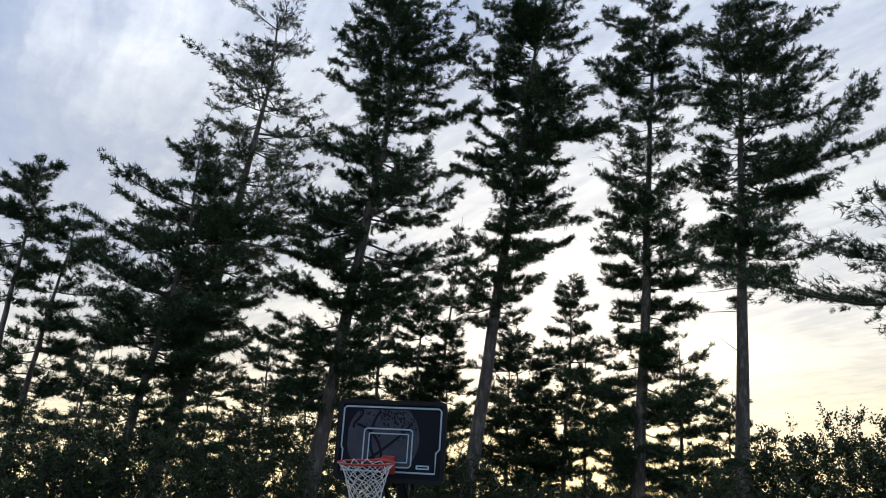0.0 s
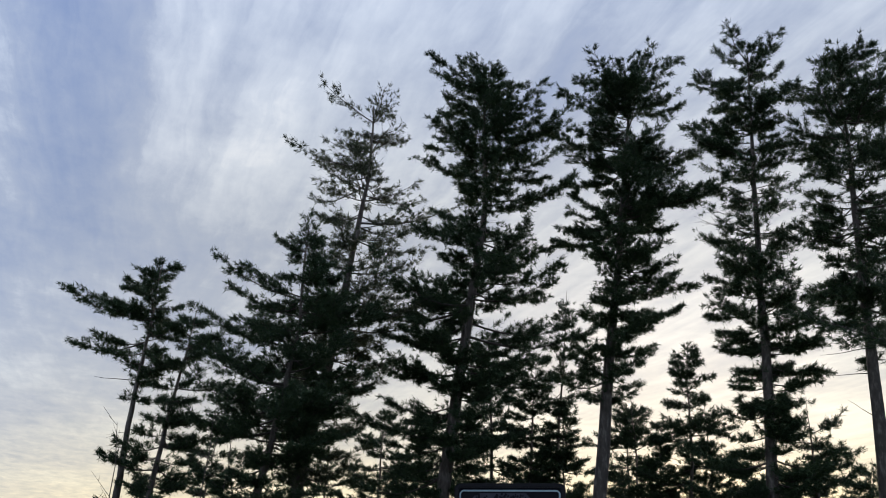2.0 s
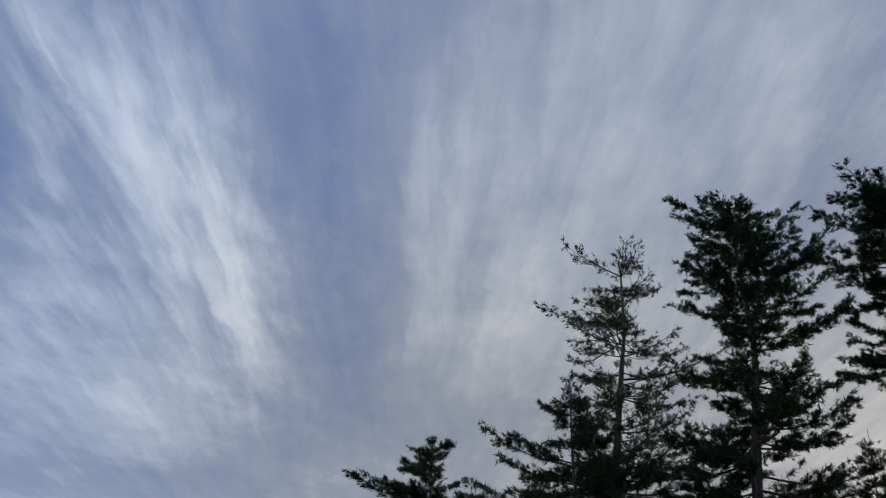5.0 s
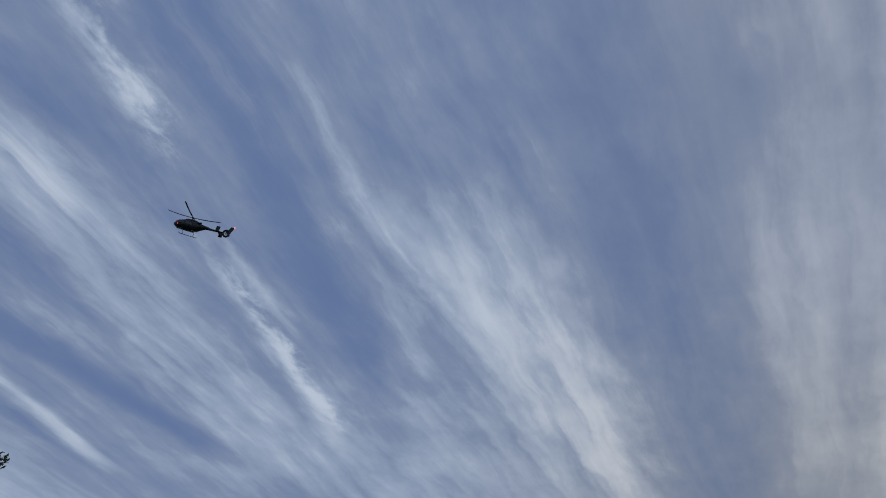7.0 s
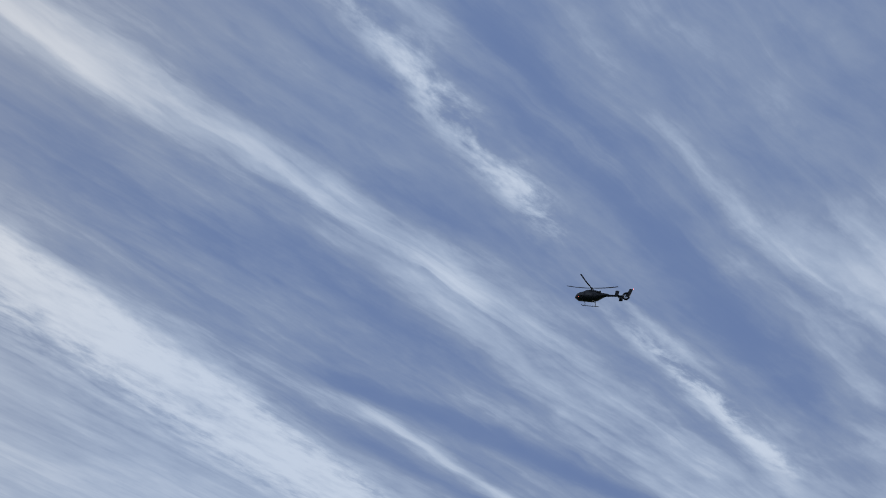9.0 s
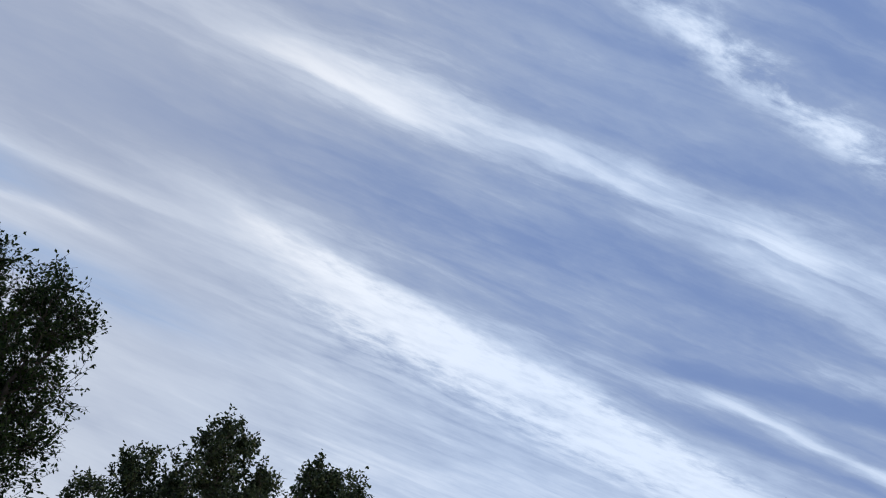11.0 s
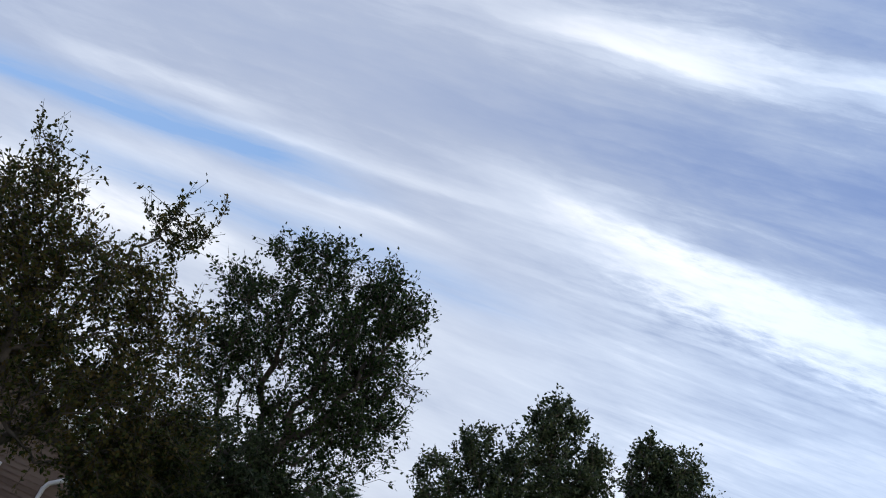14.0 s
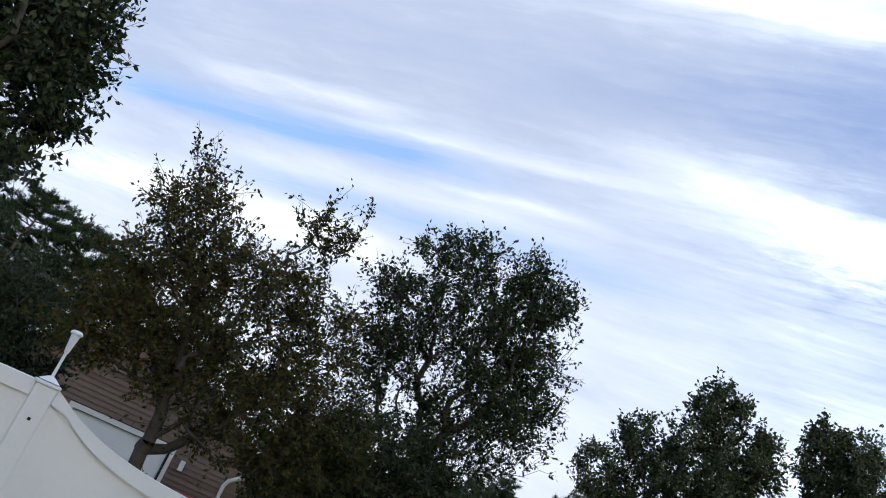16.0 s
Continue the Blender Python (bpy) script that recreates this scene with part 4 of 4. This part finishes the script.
def build_fence():
    top = EYE.z + 4.75 * math.tan(radians(-1.7))
    fence = thing("vinyl_fence", pose(POST_AT.x, POST_AT.y, 0, 0, 0, FENCE_TURN), "white vinyl privacy fence with a swooping top rail", "fence")
    # local x runs to the left as seen from the yard, y to the yard
    part("post", boxed((-.055, -.055, 0), (.055, .055, top - .03), .006), VINYL, fence)
    bm = boxed((-.066, -.066, top - .03), (.066, .066, top - .014), .004)
    bmesh.ops.create_cone(bm, cap_ends=True, segments=4, radius1=.075, radius2=.02, depth=.026, matrix=Matrix.Translation((0, 0, top + .005)) @ Matrix.Rotation(radians(45), 4, "Z"))
    part("post_cap", bm, VINYL, fence)
    part("post_cap_screw", boxed((-.008, .062, top - .21), (.008, .069, top - .195), .002), BLACK, fence)
    # level panels to one side
    for x0 in (.055, 2.5):
        x1 = x0 + 2.3
        part("top_rail", boxed((x0, -.03, top - .105), (x1, .03, top - .02), .005), VINYL, fence)
        part("bottom_rail", boxed((x0, -.025, .06), (x1, .025, .2), .005), VINYL, fence)
        part("panel", boxed((x0, -.011, .2), (x1, .011, top - .10)), VINYL, fence, "smooth white panel")
    part("post", boxed((2.372, -.064, 0), (2.5, .064, top - .03), .006), VINYL, fence)
    # the swooping panel to the other side
    def height(s):
        return top - .025 - .27 * (1 - math.exp(-max(0, s) / .38))
    S = [.055 + 2.3 * (i / 46) ** 1.0 for i in range(47)]
    bm = bmesh.new()
    last = None
    for s in S:
        h = height(s - .064)
        s2 = height(s - .064 + .01)
        nx, nz = (h - s2), .01
        ln = math.hypot(nx, nz)
        ox, oz = -nx / ln * .085, nz / ln * .085
        row = [bm.verts.new(p) for p in ((-s, .032, h), (-s - ox * -1, .032, h - oz), (-s - ox * -1, -.032, h - oz), (-s, -.032, h))]
        if last:
            for i in range(4):
                j = (i + 1) % 4
                bm.faces.new((last[i], last[j], row[j], row[i]))
        last = row
    bmesh.ops.recalc_face_normals(bm, faces=bm.faces)
    part("curved_rail", bm, VINYL, fence, "curved white top rail")
    edge = [(x, height(x - .055) - .02) for x in S]
    bm = bmesh.new()
    front = [bm.verts.new((-x, .011, h)) for x, h in [(S[0], .2)] + edge + [(S[-1], .2)]]
    r = bmesh.ops.extrude_face_region(bm, geom=[bm.faces.new(front)])
    bmesh.ops.translate(bm, verts=[v for v in r["geom"] if isinstance(v, bmesh.types.BMVert)], vec=(0, -.022, 0))
    bmesh.ops.recalc_face_normals(bm, faces=bm.faces)
    part("panel", bm, VINYL, fence, "smooth white panel with a swooping top")
    part("bottom_rail", boxed((-2.36, -.025, .06), (-.064, .025, .2), .005), VINYL, fence)
    part("post", boxed((-2.49, -.064, 0), (-2.364, .064, 1.5), .006), VINYL, fence)
    # a slim white lamp standing on the post
    lamp = thing("post_lamp", pose(POST_AT.x, POST_AT.y, top + .015, 0, 0, FENCE_TURN), "slim white post lamp with flared head on the fence post", "lamp")
    p = Pile()
    p.tube([(0, 0, -.02), (0, 0, .08), (0, 0, .15)], [.009, .008, .008], 10)
    p.build("stem", VINYL, lamp)
    p = Pile()
    p.tube([(0, 0, .13), (0, 0, .14), (0, 0, .20), (0, 0, .235)], [.009, .013, .019, .024], 12)
    p.build("head", VINYL, lamp)
    p = Pile()
    p.tube([(0, 0, .232), (0, 0, .234), (0, 0, .246), (0, 0, .256), (0, 0, .257)], [.018, .032, .032, .02, .001], 14)
    p.build("cap", VINYL, lamp)


build_fence()

# ---- neighbour's garage ----
SIDING = surface("brown_clapboard", [(.10, .07, .056), (.14, .10, .082), (.175, .13, .106)], .75, 2, .15, spread="piece", stretch=(.3, 1, 1))
SIDING_WALL = surface("brown_wall", [(.09, .06, .045), (.13, .09, .07)], .8, 2, .1)
TRIM = surface("white_trim", [(.62, .63, .64), (.76, .77, .77)], .5, 2, .05)
DOOR_WHITE = surface("white_garage_door", [(.66, .70, .73), (.74, .77, .79)], .5, 1.2, .04)
SHINGLE = surface("brown_shingles", [(.05, .042, .036), (.085, .07, .06), (.12, .1, .085)], .9, 3, .4, spread="piece")
BIN_BLUE = surface("dark_blue_plastic", [(.012, .016, .045), (.02, .026, .07)], .45, 4, .05)
BIN_RED = surface("red_plastic", [(.42, .05, .03), (.6, .09, .05)], .4, 4, .05)
RUBBER = surface("black_rubber", [(.01, .01, .01), (.02, .02, .02)], .8, 8, .1)


def build_garage():
    c = at(-155, 0, 22)
    gz = -1.2
    g = thing("garage", pose(c.x, c.y, gz, 0, 0, -25), "brown clapboard garage with white door and gable trim", "garage")
    # local x to the right as seen from the yard is -x here, so a mirrored helper keeps the plan readable
    R = lambda s: -s
    eave, peak, left, right, mid, deep = 2.45, 4.85, -5.2, 3.35, -.92, 7.0

    def roof_at(s):
        return eave + (peak - eave) * (1 - abs(s - mid) / (mid - left if s < mid else right - mid))
    d0, d1, dh = -1.95, .48, 2.2
    # gable wall in three pieces round the door opening
    def wall(pts, name="wall"):
        bm = bmesh.new()
        f = bm.faces.new([bm.verts.new((R(s), 0, z)) for s, z in pts])
        r = bmesh.ops.extrude_face_region(bm, geom=[f])
        bmesh.ops.translate(bm, verts=[v for v in r["geom"] if isinstance(v, bmesh.types.BMVert)], vec=(0, -.15, 0))
        bmesh.ops.recalc_face_normals(bm, faces=bm.faces)
        return part(name, bm, SIDING_WALL, g)
    w = wall([(left, 0), (d0, 0), (d0, roof_at(d0)), (left, eave)])
    wall([(d0, dh), (d1, dh), (d1, roof_at(d1)), (mid, peak), (d0, roof_at(d0))])
    w2 = wall([(d1, 0), (right, 0), (right, eave), (d1, roof_at(d1))])
    for s in (left, right):
        part("wall", boxed((R(s) - .07, -deep, 0), (R(s) + .07, -.15, eave)), SIDING_WALL, g)
    part("wall", boxed((R(right) + .07, -deep - .15, 0), (R(left) - .07, -deep, eave)), SIDING_WALL, g)
    # clapboards, lapped
    step = .125
    z = .1
    while z < peak - .15:
        zt = z + step * .96
        if zt > eave:
            q = (zt - eave) / (peak - eave)
            a, b = left + (mid - left) * q, right + (mid - right) * q
        else:
            a, b = left, right
        spans = [(a, d0 - .12), (d1 + .14, b)] if z < dh + .1 else [(a, b)]
        for s0, s1 in spans:
            if s1 - s0 < .1:
                continue
            bm = bmesh.new()
            V = [bm.verts.new(p) for p in ((R(s0), .005, z), (R(s1), .005, z), (R(s1), .038, z), (R(s0), .038, z), (R(s0), .005, zt), (R(s1), .005, zt), (R(s1), .010, zt), (R(s0), .010, zt))]
            for f in ((0, 1, 2, 3), (4, 5, 6, 7), (0, 1, 5, 4), (2, 3, 7, 6), (1, 2, 6, 5), (3, 0, 4, 7)):
                bm.faces.new([V[i] for i in f])
            bmesh.ops.recalc_face_normals(bm, faces=bm.faces)
            part("clapboard", bm, SIDING, g)
        z += step
    # door: five sections
    door = part("garage_door", boxed((R(d1) + .02, -.09, .01), (R(d0) - .02, -.06, dh - .02)), DOOR_WHITE, g, "white sectional garage door, shut")
    for i in range(5):
        part("door_panel", boxed((R(d1) + .03, -.06, .02 + i * .434), (R(d0) - .03, -.048, .44 + i * .434), .004), DOOR_WHITE, door)
    part("door_frame", boxed((R(d1) - .14, -.03, 0), (R(d1), .032, dh + .12), .004), TRIM, g)
    part("door_frame", boxed((R(d0), -.03, 0), (R(d0) + .12, .032, dh + .12), .004), TRIM, g)
    part("door_frame", boxed((R(d1), -.03, dh), (R(d0), .034, dh + .12), .004), TRIM, g)
    lampb = boxed((R(.95), .03, 1.86), (R(.83), .13, 2.1), .01)
    part("wall_lantern", lampb, TRIM, g, "small white wall lantern beside the door")
    p = Pile()
    p.tube([(R(.5), .05, .1), (R(.5), .05, 2.15)], .02, 8)
    p.build("cable_pipe", BLACK, g, "thin black pipe beside the door")
    # roof: two slopes with rake boards and shingle courses
    for s_end in (left - .3, right + .3):
        slope = (peak - eave) / (mid - left if s_end < mid else right - mid)
        ze = peak - abs(s_end - mid) * slope
        run, drop = s_end - mid, ze - peak
        bm = bmesh.new()
        V = [bm.verts.new((R(s), y, z)) for y in (.35, -deep - .4) for s, z in ((mid, peak + .06), (s_end, ze + .06), (s_end, ze + .14), (mid, peak + .16))]
        for f in ((0, 1, 2, 3), (4, 5, 6, 7), (0, 1, 5, 4), (1, 2, 6, 5), (2, 3, 7, 6), (3, 0, 4, 7)):
            bm.faces.new([V[i] for i in f])
        bmesh.ops.recalc_face_normals(bm, faces=bm.faces)
        part("roof", bm, SHINGLE, g, "brown shingle roof slope")
        bm = bmesh.new()
        V = [bm.verts.new((R(s), y, z)) for y in (.352, .382) for s, z in ((mid, peak - .06), (s_end, ze - .06), (s_end, ze + .15), (mid, peak + .17))]
        for f in ((0, 1, 2, 3), (4, 5, 6, 7), (0, 1, 5, 4), (1, 2, 6, 5), (2, 3, 7, 6), (3, 0, 4, 7)):
            bm.faces.new([V[i] for i in f])
        bmesh.ops.recalc_face_normals(bm, faces=bm.faces)
        part("rake_board", bm, TRIM, g, "white rake board")
    # white downspout
    p = Pile()
    p.tube([(R(2.0), .06, .05), (R(2.0), .06, 1.95), (R(2.06), .1, 2.1), (R(2.3), .3, 2.3), (R(2.6), .33, 2.42)], .055, 8)
    p.build("downspout", TRIM, g, "white downspout with an elbow")
    # small window in the side bay
    part("window_frame", boxed((R(3.0), .03, 1.2), (R(2.45), .06, 1.75), .006), TRIM, g)
    part("window_pane", boxed((R(2.93), .058, 1.27), (R(2.52), .064, 1.68)), RUBBER, g)

    b = pose(*(g.matrix_basis @ Vector((R(1.35), .75, 0))), 0, 0, -25)
    bin_ = thing("wheeled_bin", b, "dark blue wheeled bin with a bright red lid", "bin")
    bm = bmesh.new()
    bmesh.ops.create_cone(bm, cap_ends=True, segments=4, radius1=.36, radius2=.47, depth=1.3, matrix=Matrix.Translation((0, 0, .72)) @ Matrix.Rotation(radians(45), 4, "Z"))
    part("body", bm, BIN_BLUE, bin_)
    part("lid", boxed((-.36, -.38, 1.375), (.36, .38, 1.45), .025), BIN_RED, bin_, "red lid")
    for sx in (-.27, .27):
        bm = bmesh.new()
        bmesh.ops.create_cone(bm, cap_ends=True, segments=16, radius1=.12, radius2=.12, depth=.06, matrix=Matrix.Translation((sx, -.25, .12)) @ Matrix.Rotation(radians(90), 4, "Y"))
        part("wheel", bm, RUBBER, bin_)


build_garage()

# ---- helicopter ----
HULL = surface("dark_navy_paint", [(.012, .014, .02), (.02, .023, .032)], .35, .8, .02)
HULL_GREY = surface("dark_grey_paint", [(.03, .032, .036), (.05, .052, .056)], .5, 1, .03)
CANOPY = surface("tinted_canopy", [(.01, .013, .018), (.015, .018, .024)], .08, 1, 0, spec=.8)
BLADE_GREY = surface("rotor_blade_grey", [(.018, .019, .022), (.03, .031, .035)], .6, 2, .03)
PALE_MARK = surface("pale_marking", [(.45, .46, .48), (.55, .56, .58)], .5, 2, 0)
NAV_RED = glowing("red_navigation_light", (1.0, .12, .08), 6.0)


def ellipse_loft(rows, sides=20, power=2.3):
    """rows: x, centre z, half width, half height."""
    V, F = [], []
    for x, cz, w, h in rows:
        for i in range(sides):
            a = 2 * math.pi * i / sides
            c, s = math.cos(a), math.sin(a)
            V.append((x, w * math.copysign(abs(c) ** (2 / power), c), cz + h * math.copysign(abs(s) ** (2 / power), s)))
    for r in range(len(rows) - 1):
        for i in range(sides):
            j = (i + 1) % sides
            F.append((r * sides + i, r * sides + j, (r + 1) * sides + j, (r + 1) * sides + i))
    return np.array(V), np.array(F)


def build_helicopter():
    """Nose along +x; about ten metres from nose to fin."""
    place_ = at(-77.2, 37.3, 126)
    tail, nose = at(-75.4, 0, 126), at(-79.2, 0, 129)
    course = math.degrees(math.atan2(nose.y - tail.y, nose.x - tail.x))
    heli = thing("helicopter", Matrix.Translation(place_) @ pose(0, 0, 0, -14, -8, course) , "dark twin-engine helicopter in flight with shrouded tail fan", "helicopter")
    v, f = ellipse_loft([(2.95, -.25, .02, .02), (2.8, -.25, .3, .22), (2.45, -.2, .55, .45), (1.9, -.08, .72, .68), (1.2, .02, .78, .82), (.3, .05, .8, .86), (-.6, .05, .8, .84), (-1.4, .12, .74, .7), (-2.1, .3, .55, .45), (-2.7, .42, .34, .28), (-3.3, .46, .24, .21)])
    v[:, 2] *= 1.18
    mesh_object("fuselage", v, f, HULL, heli, smooth=True)
    v, f = ellipse_loft([(-3.2, .46, .25, .22), (-4.2, .5, .2, .18), (-5.2, .54, .16, .15), (-6.1, .58, .13, .13)], 14)
    mesh_object("tail_boom", v, f, HULL, heli, smooth=True)
    v, f = ellipse_loft([(1.4, .85, .2, .05), (1.0, .95, .45, .22), (.2, 1.0, .52, .32), (-.8, .98, .5, .32), (-1.7, .85, .36, .24), (-2.3, .68, .15, .08)], 16)
    mesh_object("engine_cowling", v, f, HULL, heli, smooth=True)
    for s in (-1, 1):
        v, f = ellipse_loft([(2.62, 0, .02, .02), (2.4, .05, .06, .2), (1.9, .12, .07, .34), (1.4, .18, .05, .38), (1.1, .2, .01, .3)], 12)
        v[:, 1] += s * np.interp(v[:, 0], [1.1, 1.9, 2.4, 2.62], [.77, .70, .52, .4])
        mesh_object("windscreen", v, f, CANOPY, heli, "dark tinted windscreen", smooth=True)
        part("cabin_window", boxed((-.5, s * .79 - .03, -.02), (.75, s * .79 + .03, .5), .02), CANOPY, heli)
        p = Pile()
        p.tube([(-1.2, s * .55, .75), (-1.7, s * .68, .82), (-2.0, s * .75, .86)], [.14, .15, .14], 10)
        p.build("exhaust", HULL_GREY, heli)
    # fin, tail fan ring and blades
    p = Pile()
    q = np.linspace(0, 2 * math.pi, 29)
    p.tube(np.stack([-6.6 + .6 * np.cos(q), np.zeros(29), .62 + .6 * np.sin(q)], 1), .17, 8)
    ring = p.build("fan_shroud", HULL, heli, "ring shroud of the tail fan")
    for i in range(10):
        a = i * 36 + 11
        b = boxed((.06, -.02, -.04), (.44, .02, .04))
        bmesh.ops.transform(b, matrix=Matrix.Translation((-6.55, 0, .62)) @ Matrix.Rotation(radians(a), 4, "Y") @ Matrix.Rotation(radians(30), 4, "X"), verts=b.verts)
        part("fan_blade", b, PALE_MARK, ring)
    bm = bmesh.new()
    outline = [(-6.2, 1.05), (-6.7, 1.2), (-7.0, 2.05), (-7.6, 2.05), (-7.3, .9), (-7.0, .3), (-6.75, -.25), (-6.5, -.25), (-6.35, .15)]
    fpts = [bm.verts.new((x, .06, z)) for x, z in outline[:6]]
    r = bmesh.ops.extrude_face_region(bm, geom=[bm.faces.new(fpts)])
    bmesh.ops.translate(bm, verts=[v for v in r["geom"] if isinstance(v, bmesh.types.BMVert)], vec=(0, -.12, 0))
    bmesh.ops.recalc_face_normals(bm, faces=bm.faces)
    part("tail_fin", bm, HULL, heli)
    part("lower_fin", boxed((-6.95, -.05, -.18), (-6.35, .05, .14), .03), HULL, heli)
    part("tail_light", boxed((-7.66, -.05, 2.03), (-7.5, .05, 2.12), .02), NAV_RED, heli, "lit red tail light")
    part("stabiliser", boxed((-5.3, -1.3, .5), (-4.95, 1.3, .56), .02), HULL, heli)
    for s in (-1, 1):
        part("end_plate", boxed((-5.65, s * 1.3 - .03, .1), (-4.95, s * 1.3 + .03, 1.0), .02), HULL, heli)
    part("nose_light", boxed((2.0, .70, -.42), (2.07, .76, -.35), .02), NAV_RED, heli, "lit red light on the flank")
    # skids
    for s in (-1, 1):
        p = Pile()
        p.tube([(1.85, s * 1.0, -1.22), (1.6, s * 1.0, -1.38), (-.2, s * 1.0, -1.42), (-1.6, s * 1.0, -1.42)], .06, 8)
        p.build("skid", HULL_GREY, heli)
    for x in (1.1, -.9):
        p = Pile()
        p.tube([(x, -1.0, -1.40), (x, -.85, -1.0), (x, -.3, -.78), (x, .3, -.78), (x, .85, -1.0), (x, 1.0, -1.40)], .05, 8)
        p.build("cross_tube", HULL_GREY, heli)
    part("camera_pod", boxed((1.9, -.2, -.95), (2.25, .2, -.6), .08), HULL_GREY, heli)
    p = Pile()
    p.tube([(0.1, 0, 1.25), (0.1, 0, 1.45), (0.1, 0, 1.75)], [.2, .12, .1], 12)
    p.build("rotor_mast", HULL_GREY, heli)
    hub = part("rotor_hub", boxed((-.15, -.25, 1.66), (.35, .25, 1.78), .04), HULL_GREY, heli)
    for a in (84, 174, 264, 354):
        bm = bmesh.new()
        n = 9
        rows = []
        for i in range(n):
            t = i / (n - 1)
            x = .25 + 4.85 * t
            w = .06 if i == 0 else .15
            zz = 1.72 + .38 * t * t
            rows.append([bm.verts.new(q) for q in ((x, -w, zz - .012), (x, w, zz - .002), (x, w, zz + .018), (x, -w, zz + .025))])
        for a0, a1 in zip(rows, rows[1:]):
            for i in range(4):
                j = (i + 1) % 4
                bm.faces.new((a0[i], a0[j], a1[j], a1[i]))
        bm.faces.new(rows[-1]), bm.faces.new(rows[0][::-1])
        bmesh.ops.recalc_face_normals(bm, faces=bm.faces)
        bmesh.ops.transform(bm, matrix=Matrix.Translation((.1, 0, 0)) @ Matrix.Rotation(radians(a), 4, "Z"), verts=bm.verts)
        part("rotor_blade", bm, BLADE_GREY, heli)


build_helicopter()
